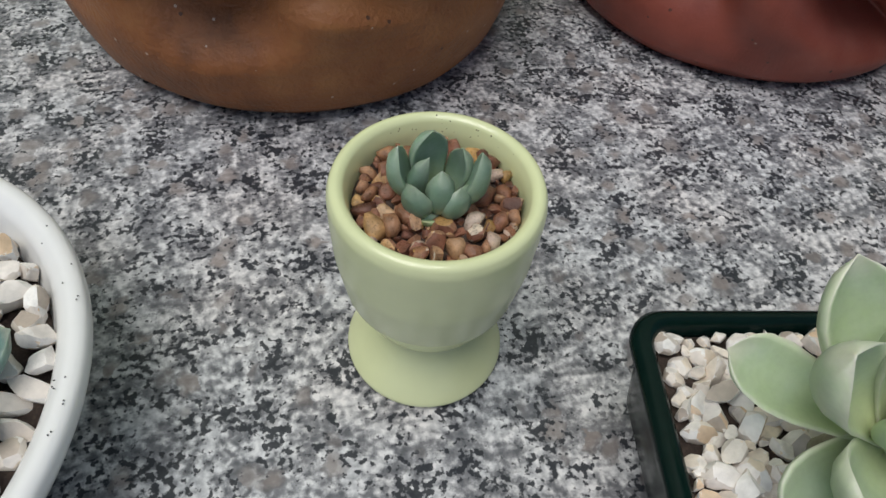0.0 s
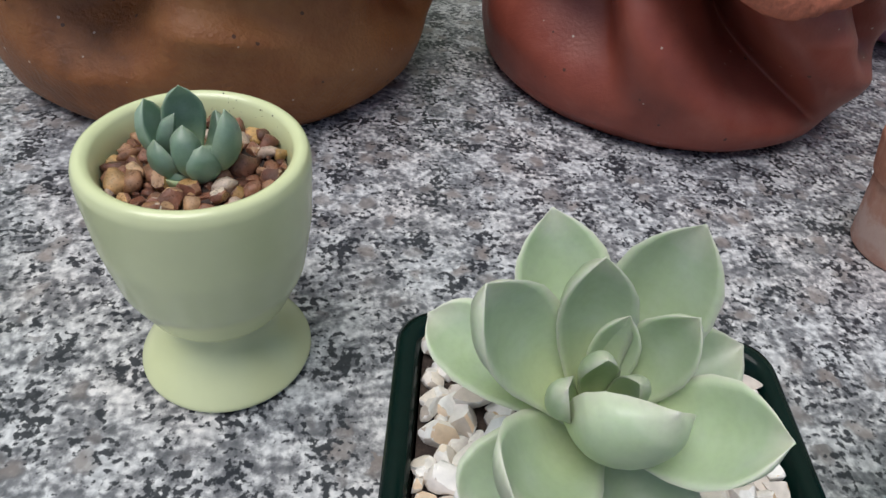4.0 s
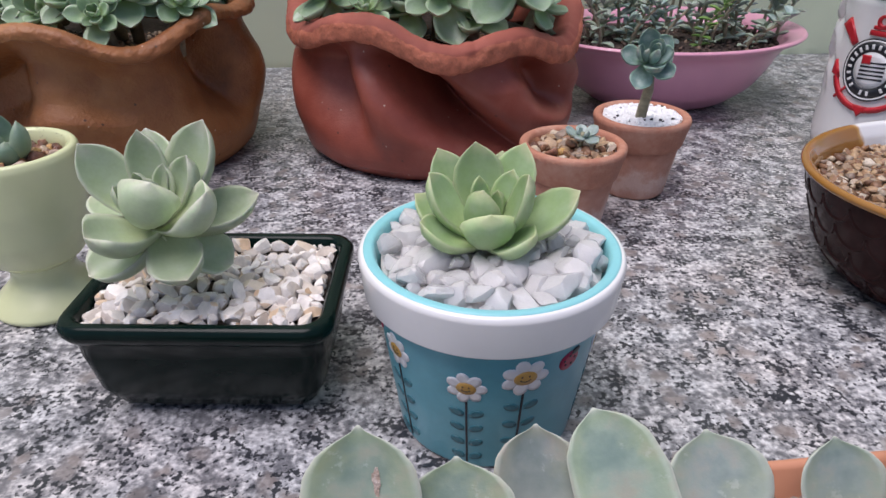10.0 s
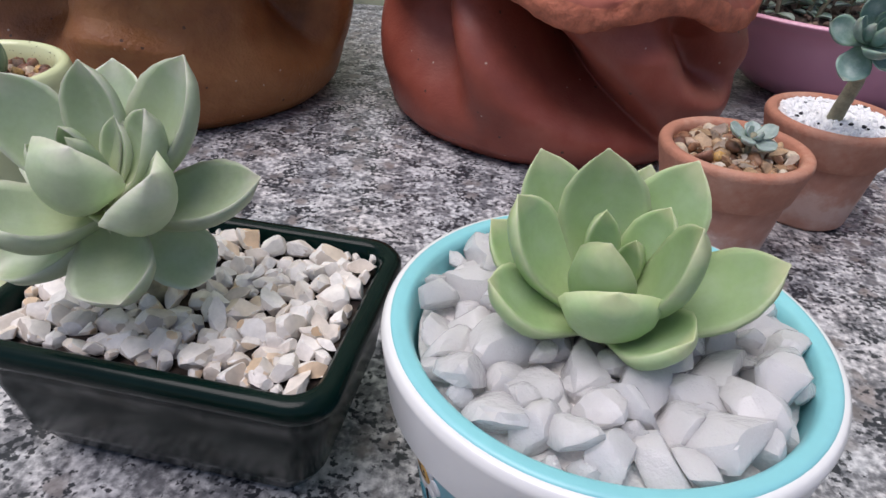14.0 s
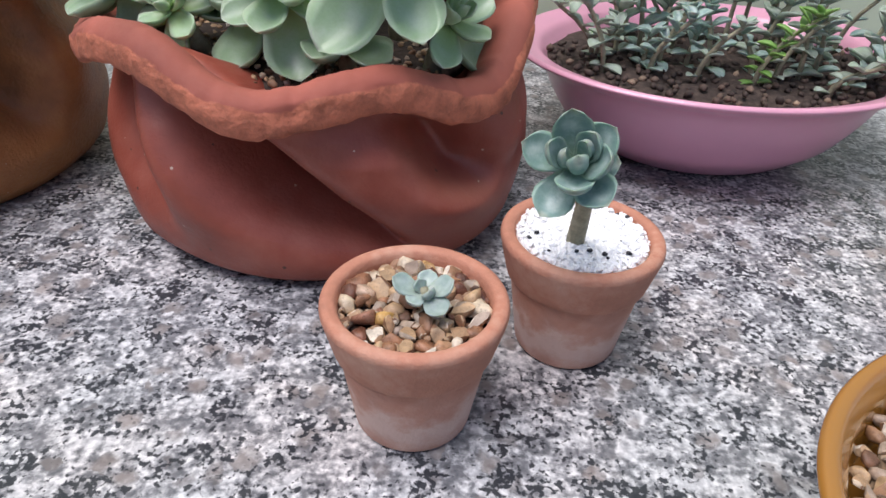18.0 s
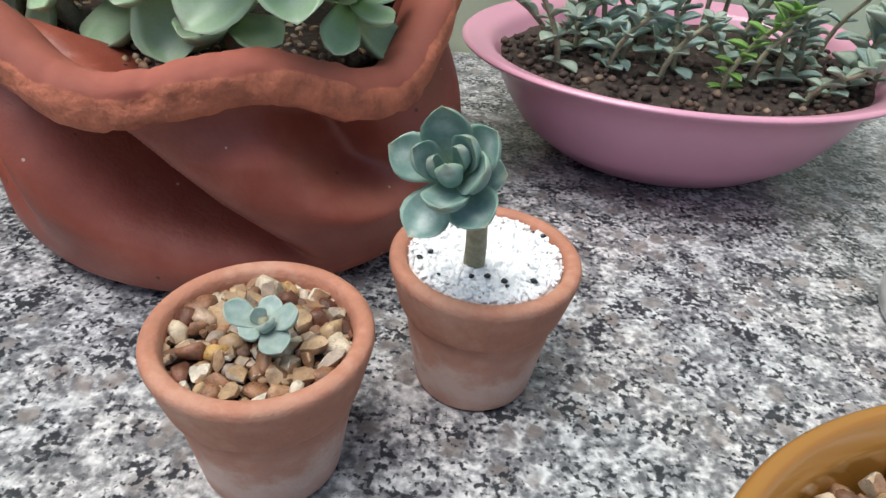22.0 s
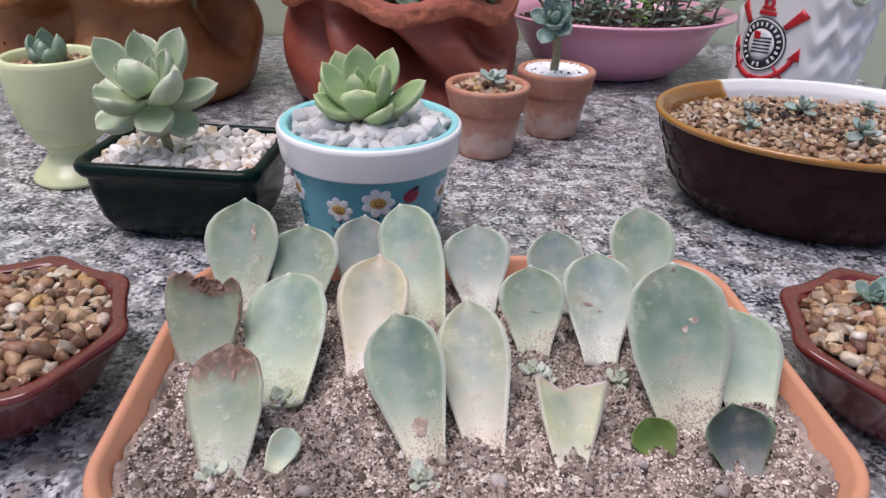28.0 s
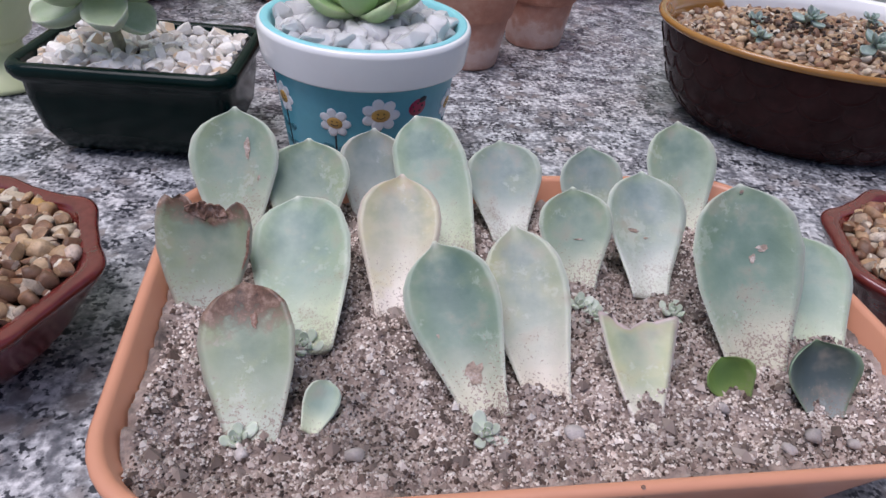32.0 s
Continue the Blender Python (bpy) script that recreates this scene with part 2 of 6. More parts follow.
def torn_material(name, smoothed, rough):
    """Clay smoothed on top of a lip and left torn and crumbly on its edge."""
    m = simple(name, rough, 0.78, 0.40, 150, 1.0, 380, second=tuple(c * 1.3 for c in rough))
    ns, ls = m.node_tree.nodes, m.node_tree.links
    b = ns["Principled BSDF"]
    old = b.inputs["Base Color"].links[0].from_socket
    tc = ns.new("ShaderNodeTexCoord").outputs["Object"]
    at = ns.new("ShaderNodeAttribute")
    at.attribute_name = "torn"
    n1, n2 = noise_tex(ns, ls, tc, 55, 5, 0.6), noise_tex(ns, ls, tc, 30, 3)
    f = ramp(ns, [(0.47, (0, 0, 0)), (0.56, (1, 1, 1))])
    ls.new(maths(ns, ls, "ADD", at.outputs["Fac"], maths(ns, ls, "MULTIPLY", maths(ns, ls, "SUBTRACT", n1.outputs[0], 0.5), 1.3)), f.inputs[0])
    top = ramp(ns, [(0.35, tuple(c * 0.8 for c in smoothed)), (0.65, tuple(c * 1.2 for c in smoothed))])
    ls.new(n2.outputs[0], top.inputs[0])
    ls.new(mix(ns, ls, f.outputs[0], top.outputs[0], old), b.inputs["Base Color"])
    rel = b.inputs["Normal"].links[0].from_node
    ls.new(maths(ns, ls, "ADD", maths(ns, ls, "MULTIPLY", f.outputs[0], 0.85), 0.15), rel.inputs["Strength"])
    return m


def specked(m, scale=420.0):
    """Adds a few pale grains and dark pits to a clay."""
    ns, ls = m.node_tree.nodes, m.node_tree.links
    b = ns["Principled BSDF"]
    c = b.inputs["Base Color"].links[0].from_socket
    tc = ns.new("ShaderNodeTexCoord").outputs["Object"]
    for k, (sc, colour, chance) in enumerate(((scale, (0.62, 0.48, 0.38), 0.985), (scale * 0.7, (0.06, 0.03, 0.02), 0.98))):
        v = node(ns, "TexVoronoi", Scale=sc)
        ls.new(tc, v.inputs["Vector"])
        q = ns.new("ShaderNodeSeparateColor")
        ls.new(v.outputs["Color"], q.inputs[0])
        f = maths(ns, ls, "MULTIPLY", maths(ns, ls, "LESS_THAN", v.outputs["Distance"], 0.22), maths(ns, ls, "GREATER_THAN", q.outputs[k], chance))
        c = mix(ns, ls, maths(ns, ls, "MULTIPLY", f, 0.8), c, colour)
    ls.new(c, b.inputs["Base Color"])
    return m


GRANITE = granite_material()
WALL = simple("green_wall_paint", (0.86, 0.93, 0.66), 0.75, 0.05, 5, 0.25, 40)
LIME = simple("lime_glaze", (0.68, 0.72, 0.42), 0.24, 0.03, 40, 0.0, coat=0.25)
GREEN_GLAZE = simple("dark_green_glaze", (0.0022, 0.011, 0.009), 0.20, 0.2, 80, spec=0.14)
WHITE_GLAZE = simple("white_glaze", (0.82, 0.82, 0.81), 0.22, 0.02, 50, coat=0.2)
BLUE_RIM = simple("aqua_paint", (0.24, 0.62, 0.66), 0.35, 0.06, 60)
BLUE_BODY = simple("blue_paint", (0.10, 0.36, 0.43), 0.3, 0.10, 60, coat=0.1)
OCHRE = specked(simple("ochre_terracotta", (0.30, 0.105, 0.033), 0.46, 0.62, 16, 0.9, 520, second=(0.42, 0.18, 0.064)))
RED_CLAY = specked(simple("red_terracotta", (0.30, 0.070, 0.045), 0.44, 0.28, 18, 0.3, 700, second=(0.37, 0.110, 0.075)))
RED_LIP = torn_material("red_lip", (0.34, 0.092, 0.062), (0.47, 0.145, 0.082))
POT_CLAY = clay_material()
PINK = simple("pink_plastic", (0.74, 0.35, 0.47), 0.32, 0.05, 12, 0.0, coat=0.3)
BROWN = simple("brown_glaze", (0.030, 0.0098, 0.0092), 0.18, 0.4, 60, spec=0.12)
DISH_RED = simple("dark_red_glaze", (0.14, 0.022, 0.018), 0.20, 0.3, 70, coat=0.35)
ORANGE = simple("orange_plastic", (0.60, 0.27, 0.165), 0.4, 0.06, 20, 0.05)
SOIL_DARK = simple("dark_soil", (0.045, 0.03, 0.024), 0.95, 0.6, 300, 1.0, 400, second=(0.10, 0.07, 0.055))
SAND = simple("sandy_soil", (0.30, 0.232, 0.20), 0.95, 0.74, 90, 1.0, 900, second=(0.52, 0.43, 0.38))
STEM = simple("pale_stem", (0.30, 0.28, 0.19), 0.7, 0.4, 200, 0.5, 800)
GREY_METAL = simple("grey_metal", (0.25, 0.27, 0.26), 0.5, 0.1, 60)
RED_INK, BLACK_INK, WHITE_INK = simple("red_print", (0.55, 0.02, 0.03), 0.35, 0.03), simple("black_print", (0.012, 0.014, 0.02), 0.35, 0.03), simple("white_print", (0.8, 0.8, 0.8), 0.35, 0.03)
YELLOW_INK, TEAL_INK, CHERRY_INK = simple("ochre_print", (0.58, 0.33, 0.08), 0.35, 0.05), simple("teal_print", (0.03, 0.16, 0.20), 0.35, 0.1), simple("cherry_print", (0.36, 0.015, 0.06), 0.35, 0.1)
BROWN_PEBBLE = random_material("brown_pebble", [(0.0, (0.10, 0.040, 0.028)), (0.2, (0.22, 0.085, 0.050)), (0.4, (0.34, 0.17, 0.09)), (0.55, (0.27, 0.115, 0.075)), (0.7, (0.46, 0.27, 0.15)), (0.82, (0.58, 0.34, 0.11)), (0.92, (0.50, 0.36, 0.29)), (1.0, (0.72, 0.60, 0.47))], 0.30, 6.0, 0.6, 0.5, grains=0.5)
TAN_PEBBLE = random_material("tan_pebble", [(0.0, (0.15, 0.075, 0.045)), (0.2, (0.30, 0.155, 0.085)), (0.4, (0.42, 0.26, 0.15)), (0.6, (0.52, 0.35, 0.20)), (0.74, (0.33, 0.25, 0.20)), (0.88, (0.60, 0.48, 0.34)), (1.0, (0.76, 0.69, 0.59))], 0.42, 6.0, 0.5, 0.4, grains=0.4)
WHITE_PEBBLE = random_material("white_chip", [(0.0, (0.50, 0.42, 0.35)), (0.15, (0.76, 0.69, 0.62)), (0.5, (0.88, 0.86, 0.83)), (0.8, (0.86, 0.79, 0.73)), (0.93, (0.80, 0.70, 0.58)), (1.0, (0.74, 0.52, 0.33))], 0.6, 5.0, 0.45, 0.25)
WHITE_GRAIN = random_material("white_grain", [(0.0, (0.91, 0.91, 0.91)), (1.0, (0.97, 0.97, 0.97))], 0.6, blotch=0.05, bump_scale=6.0)
CRYSTAL = random_material("quartz_chip", [(0.0, (0.95, 0.93, 0.925)), (0.6, (0.99, 0.975, 0.97)), (1.0, (0.97, 0.93, 0.90))], 0.12, 3.0, 0.85, 0.05, trans=0.42)
for n in CRYSTAL.node_tree.nodes:
    if n.type == "BSDF_PRINCIPLED":
        n.inputs["Subsurface Weight"].default_value, n.inputs["Subsurface Scale"].default_value = 0.6, 0.004
        n.inputs["IOR"].default_value = 1.4
        n.inputs["Subsurface Radius"].default_value = (1, 1, 1)
LEAF_BLUE = leaf_material("blue_green_leaf", (0.24, 0.36, 0.26), (0.18, 0.30, 0.27), (0.26, 0.27, 0.20), (0.34, 0.47, 0.34), 0.70, blot=170.0)
LEAF_PALE = leaf_material("pale_green_leaf", (0.48, 0.55, 0.30), (0.39, 0.49, 0.30), (0.54, 0.56, 0.41), (0.74, 0.74, 0.60), 0.40)
LEAF_LIME = leaf_material("fresh_green_leaf", (0.40, 0.50, 0.25), (0.30, 0.44, 0.20), (0.50, 0.53, 0.28), (0.62, 0.67, 0.40), 0.28)
LEAF_CUP = leaf_material("dull_green_leaf", (0.30, 0.36, 0.20), (0.17, 0.27, 0.19), (0.24, 0.32, 0.22), (0.36, 0.44, 0.32), 0.22, blot=140.0)
LEAF_GREY = leaf_material("grey_green_leaf", (0.26, 0.32, 0.24), (0.28, 0.35, 0.27), (0.34, 0.38, 0.31), (0.42, 0.49, 0.41), 0.40, 0.55, 220.0)
LEAF_BRIGHT = leaf_material("bright_green_leaf", (0.14, 0.28, 0.06), (0.16, 0.32, 0.07), (0.3, 0.4, 0.12), (0.24, 0.4, 0.12), 0.05)
LEAF_BIG = leaf_material("grey_green_rosette_leaf", (0.34, 0.48, 0.20), (0.30, 0.44, 0.26), (0.42, 0.52, 0.36), (0.52, 0.61, 0.44), 0.40, 0.34, 80.0)
LEAF_SEED = leaf_material("grey_blue_seedling_leaf", (0.26, 0.32, 0.26), (0.26, 0.34, 0.31), (0.30, 0.34, 0.30), (0.36, 0.42, 0.37), 0.45, blot=260.0)
LEAF_MUG = leaf_material("dusty_green_leaf", (0.26, 0.37, 0.22), (0.28, 0.38, 0.28), (0.36, 0.38, 0.28), (0.42, 0.49, 0.37), 0.35)


# ---- building ----
def thing(name, at, label, category, group=""):
    ob = new(name)
    ob.location, ob.empty_display_size = at, 0.01
    return tagged(ob, label, category, group)


def mesh_of(name, verts, faces, smooth=True):
    me = bpy.data.meshes.new(name)
    me.from_pydata([tuple(v) for v in verts], [], faces)
    if smooth:
        me.polygons.foreach_set("use_smooth", [True] * len(me.polygons))
    me.update()
    return me


def part(name, me, material, parent=None, label="", m=None):
    if isinstance(me, tuple):
        me = mesh_of(name, *me)
    if not me.materials:
        me.materials.append(material)
    ob = new(name, me)
    if parent:
        ob.parent = parent
    if m is not None:
        ob.matrix_basis = m
    if label:
        ob["label"] = label
    return ob


def rounded(profile, r=0.0012, n=4):
    """The corners of an open profile, rounded."""
    out = [profile[0]]
    for a, b, c in zip(profile, profile[1:], profile[2:]):
        a, b, c = Vector(a), Vector(b), Vector(c)
        la, lc = (a - b).length, (c - b).length
        k = min(r, la * 0.45, lc * 0.45)
        p, q = b + (a - b) / max(la, 1e-9) * k, b + (c - b) / max(lc, 1e-9) * k
        for i in range(n + 1):
            t = i / n
            out.append(tuple(p * (1 - t) ** 2 + b * 2 * t * (1 - t) + q * t * t))
    return out + [profile[-1]]


def lathe(profile, n=72, sx=1.0, sy=1.0, wave=None):
    """Turned body: (radius, height) from the axis below to the axis above. wave(angle, r, z) may move a point."""
    vs, fs = [], []
    for r, z in profile:
        for i in range(n):
            a = 2 * math.pi * i / n
            rr, zz = wave(a, r, z) if wave else (r, z)
            vs.append((sx * rr * math.cos(a), sy * rr * math.sin(a), zz))
    for j in range(len(profile) - 1):
        for i in range(n):
            k = (i + 1) % n
            fs.append((j * n + i, j * n + k, (j + 1) * n + k, (j + 1) * n + i))
    return vs, fs


def ring_box(sections, n=8):
    """A rounded box through sections (half length, half width, corner radius, height)."""
    vs, fs, m = [], [], 4 * (n + 1)
    for a, b, r, z in sections:
        for cx, cy, a0 in ((a - r, b - r, 0), (-a + r, b - r, 90), (-a + r, -b + r, 180), (a - r, -b + r, 270)):
            for k in range(n + 1):
                q = radians(a0 + 90 * k / n)
                vs.append((cx + r * math.cos(q), cy + r * math.sin(q), z))
    for j in range(len(sections) - 1):
        for i in range(m):
            k = (i + 1) % m
            fs.append((j * m + i, j * m + k, (j + 1) * m + k, (j + 1) * m + i))
    fs.append(tuple(range(m - 1, -1, -1)))
    fs.append(tuple((len(sections) - 1) * m + i for i in range(m)))
    return vs, fs


def tube(points, radius, n=10, taper=1.0):
    """A round bar along a line of points."""
    vs, fs = [], []
    pts = [Vector(p) for p in points]
    for j, p in enumerate(pts):
        d = (pts[min(j + 1, len(pts) - 1)] - pts[max(j - 1, 0)]).normalized()
        u = d.orthogonal().normalized() if j == 0 else (u - d * u.dot(d)).normalized()
        w = d.cross(u)
        r = radius * (1 + (taper - 1) * j / (len(pts) - 1))
        for i in range(n):
            a = 2 * math.pi * i / n
            vs.append(p + (u * math.cos(a) + w * math.sin(a)) * r)
    for j in range(len(pts) - 1):
        for i in range(n):
            k = (i + 1) % n
            fs.append((j * n + i, j * n + k, (j + 1) * n + k, (j + 1) * n + i))
    fs.append(tuple(range(n - 1, -1, -1)))
    fs.append(tuple((len(pts) - 1) * n + i for i in range(n)))
    return vs, fs


def stone_mesh(name, seed, rough=0.25, flat=(1.0, 0.8, 0.65), sub=2, angular=False, chunk=False):
    """One stone about 1 across, to be scaled: a lump ground flat on a few sides, on many if it is a broken chip."""
    rng = random.Random(seed)
    bm = bmesh.new()
    bmesh.ops.create_icosphere(bm, subdivisions=3 if angular or chunk else sub, radius=0.5)
    o = Vector((rng.uniform(-9, 9), rng.uniform(-9, 9), rng.uniform(-9, 9)))
    for v in bm.verts:
        v.co *= 1 + rough * noise.noise(v.co * 2.2 + o) + rough * 0.35 * noise.noise(v.co * 6 + o)
    for _ in range(rng.randint(18, 24) if angular else rng.randint(11, 15) if chunk else rng.randint(7, 11)):
        n = Vector((rng.gauss(0, 1), rng.gauss(0, 1), rng.gauss(0, 1))).normalized()
        d = rng.uniform(0.20, 0.36) if angular or chunk else rng.uniform(0.27, 0.42)
        for v in bm.verts:
            k = v.co.dot(n)
            if k > d:
                v.co -= n * (k - d) * (1.0 if angular else 0.93)
    top = max(v.co.length for v in bm.verts)
    for v in bm.verts:
        v.co = Vector((v.co.x * flat[0], v.co.y * flat[1], v.co.z * flat[2])) * (0.56 / top)
    me = bpy.data.meshes.new(name)
    bm.to_mesh(me)
    bm.free()
    me.polygons.foreach_set("use_smooth", [True] * len(me.polygons))
    if angular or chunk:
        me.set_sharp_from_angle(angle=radians(24 if chunk else 16))
    return me


def stone_set(name, material, count=6, **kw):
    out = []
    for i in range(count):
        rng = random.Random(i * 7 + len(name))
        me = stone_mesh(name, i * 13 + len(name), flat=(1.0, rng.uniform(0.58, 0.95), rng.uniform(0.5, 0.85)), **kw)
        me.materials.append(material)
        out.append(me)
    return out


def scatter(parent, name, meshes, inside, box, height, sizes, tries, limit, seed, gap=0.72, keep_out=None):
    """Stones laid side by side over a bed, the large ones first."""
    rng = random.Random(seed)
    laid, grid, cell = [], {}, sizes[1]
    for k in range(tries):
        if len(laid) >= limit:
            break
        size = sizes[1] + (sizes[0] - sizes[1]) * (k / tries) ** 0.7
        size *= rng.uniform(0.85, 1.1)
        x, y = rng.uniform(box[0], box[1]), rng.uniform(box[2], box[3])
        if not inside(x, y, size * 0.35) or (keep_out and keep_out(x, y)):
            continue
        cx, cy = int(x // cell), int(y // cell)
        near = [q for i in (-1, 0, 1) for j in (-1, 0, 1) for q in grid.get((cx + i, cy + j), ())]
        if any((x - a) ** 2 + (y - b) ** 2 < ((size + s) * 0.5 * gap) ** 2 for a, b, s in near):
            continue
        grid.setdefault((cx, cy), []).append((x, y, size))
        laid.append((x, y, size))
        ob = new(name, rng.choice(meshes))
        ob.parent = parent
        z = height(x, y) if callable(height) else height
        turn = Euler((rng.gauss(0, 0.35), rng.gauss(0, 0.35), rng.uniform(0, 6.28)))
        ob.matrix_basis = Matrix.LocRotScale((x, y, z + rng.uniform(-0.15, 0.2) * size), turn, (size, size, size))
    return laid


def grit(count, a, b, seed, small, large, height, inside=None):
    """Loose grains on the soil, one sheet of many."""
    rng = np.random.default_rng(seed)
    n = 6
    base = np.array([(1, 0, 0), (-1, 0, 0), (0, 1, 0), (0, -1, 0), (0, 0, 1), (0, 0, -1)], float)
    tris = np.array([(0, 2, 4), (2, 1, 4), (1, 3, 4), (3, 0, 4), (2, 0, 5), (1, 2, 5), (3, 1, 5), (0, 3, 5)])
    x, y = rng.uniform(-a, a, count), rng.uniform(-b, b, count)
    if inside:
        keep = np.array([inside(p, r, 0.0) for p, r in zip(x, y)])
        x, y, count = x[keep], y[keep], int(keep.sum())
    size = rng.uniform(small, large, count) * np.where(rng.random(count) < 0.07, 2.0, 1.0)
    vs = base[None] * size[:, None, None] * rng.uniform(0.6, 1.3, (count, 6, 1))
    q = rng.uniform(0, 6.28, count)
    c, s = np.cos(q)[:, None], np.sin(q)[:, None]
    vx, vy = vs[..., 0] * c - vs[..., 1] * s + x[:, None], vs[..., 0] * s + vs[..., 1] * c + y[:, None]
    z = np.array([height(p, r) for p, r in zip(x, y)])
    vz = vs[..., 2] + z[:, None] + 0.0001
    verts = np.stack((vx, vy, vz), -1).reshape(-1, 3)
    faces = (tris[None] + (np.arange(count) * n)[:, None, None]).reshape(-1, 3)
    me = bpy.data.meshes.new("sand")
    me.from_pydata(verts.tolist(), [], faces.tolist())
    return me


WIDTHS = {
    "spade": ((0, 0.42), (0.2, 0.62), (0.45, 0.92), (0.60, 1.0), (0.75, 0.90), (0.86, 0.64), (0.93, 0.36), (0.965, 0.17), (0.985, 0.08), (1, 0.02)),
    "round": ((0, 0.45), (0.2, 0.66), (0.45, 0.92), (0.65, 1.0), (0.82, 0.88), (0.91, 0.62), (0.955, 0.34), (0.98, 0.12), (1, 0.02)),
    "long": ((0, 0.5), (0.25, 0.8), (0.5, 1.0), (0.75, 0.8), (0.9, 0.5), (1, 0.04)),
    "cut": ((0, 0.22), (0.3, 0.5), (0.6, 0.75), (0.9, 0.95), (0.985, 1.0), (1, 0.9)),
    "snip": ((0, 0.42), (0.15, 0.55), (0.35, 0.78), (0.6, 0.98), (0.8, 1.0), (0.93, 0.93), (0.985, 0.84), (1, 0.78)),
    "cutting": ((0, 0.42), (0.15, 0.52), (0.35, 0.74), (0.55, 0.96), (0.66, 1.0), (0.78, 0.92), (0.87, 0.70), (0.93, 0.40), (0.955, 0.20), (0.975, 0.10), (1, 0.03)),
}


def leaf_mesh(length, width, thick, cup=0.15, curl=0.12, shape="spade", nu=14, nv=8, ragged=0.0, seed=0):
    """A fleshy leaf along +y, its upper face to +z. cup lifts the sides, curl bows it downwards between base and tip."""
    us, ws = zip(*WIDTHS[shape])
    vs, fs = [], []
    for j in range(nu + 1):
        u = 1 - (1 - j / nu) ** 1.35
        w = float(np.interp(u, us, ws)) * width / 2
        mid = -curl * length * 4 * u * (1 - u)
        th = thick * (0.55 + 0.45 * math.sin(math.pi * min(1, u * 0.9 + 0.12))) * (1 if u < 0.9 else max(0.12, (1 - u) * 10))
        top, low = [], []
        for i in range(nv + 1):
            s = -1 + 2 * i / nv
            up = cup * w * 2 * s * s + mid
            body = math.sqrt(max(0.0, 1 - s ** 4))
            bite = max(0.0, 1 - abs(s + 0.22) / 0.45) if shape == "cut" else max(0.0, 1 - abs(s - 0.12) / 0.62) ** 0.7
            y = u * length - (ragged * length * (bite + 0.25 * noise.noise(Vector((s * 5, seed, 0.3)))) * max(0, (u - 0.7) / 0.3) ** 1.5 if ragged else 0)
            top.append((s * w, y, up + th * 0.16 * body))
            low.append((s * w, y, up - th * 0.84 * body))
        vs += top + low[1:-1][::-1]
    m = 2 * nv
    for j in range(nu):
        for i in range(m):
            k = (i + 1) % m
            fs.append((j * m + i, j * m + k, (j + 1) * m + k, (j + 1) * m + i))
    fs.append(tuple(range(m - 1, -1, -1)))
    fs.append(tuple(nu * m + i for i in range(m)))
    me = mesh_of("leaf", vs, fs)
    across = [abs(-1 + 2 * i / nv) for i in range(nv + 1)] + [abs(1 - 2 * i / nv) for i in range(1, nv)]
    us = [1 - (1 - j / nu) ** 1.35 for j in range(nu + 1)]
    me.attributes.new("rim", "FLOAT", "POINT").data.foreach_set("value", [max(c, min(1.0, (u - 0.8) / 0.19)) for u in us for c in across])
    me.attributes.new("along", "FLOAT", "POINT").data.foreach_set("value", [u for u in us for _ in across])
    return me


def frame_between(base, tip, up):
    d = (Vector(tip) - Vector(base)).normalized()
    z = (up - d * up.dot(d))
    z = z.normalized() if z.length > 1e-6 else d.orthogonal().normalized()
    x = d.cross(z)
    return Matrix.Translation(base) @ Matrix((x, d, z)).transposed().to_4x4()


def leaf_to(parent, base, tip, width, thick, material, axis=Vector((0, 0, 1)), cup=0.15, curl=0.12, shape="spade", label=""):
    """A leaf of a rosette from its base to a tip; the upper face turns to the rosette's axis."""
    base, tip = Vector(base), Vector(tip)
    return part("leaf", leaf_mesh((tip - base).length, width, thick, cup, curl, shape, 20, 10), material, parent, label, frame_between(base, tip, axis))


def rosette(parent, at, axis, radius, count, material, seed, width=0.62, thick=0.12, low=8, high=80, curl=0.12, shape="spade", nu=9, nv=6, cup=0.2, shrink=0.68):
    """Leaves on a spiral, flat outside and upright inside; leaves of a like size share their mesh."""
    rng = random.Random(seed)
    axis = Vector(axis).normalized()
    a = axis.orthogonal().normalized()
    b = axis.cross(a)
    meshes = {}
    for i in range(count):
        t = i / max(1, count - 1)
        size = round((1 - shrink * t ** 0.9) * 5) / 5
        ang = i * 2.39996 + seed + rng.uniform(-0.1, 0.1)
        el = radians(low + (high - low) * t ** 0.85 + rng.uniform(-5, 5))
        d = (a * math.cos(ang) + b * math.sin(ang)) * math.cos(el) + axis * math.sin(el)
        if size not in meshes:
            L = radius * size
            meshes[size] = leaf_mesh(L, L * width, L * thick, cup, curl, shape, nu, nv)
            meshes[size].materials.append(material)
        p = Vector(at) + axis * radius * (0.16 * t) + d * radius * 0.04
        k = rng.uniform(0.9, 1.08)
        part("leaf", meshes[size], material, parent, "", frame_between(p, p + d, axis) @ Matrix.Scale(k, 4))


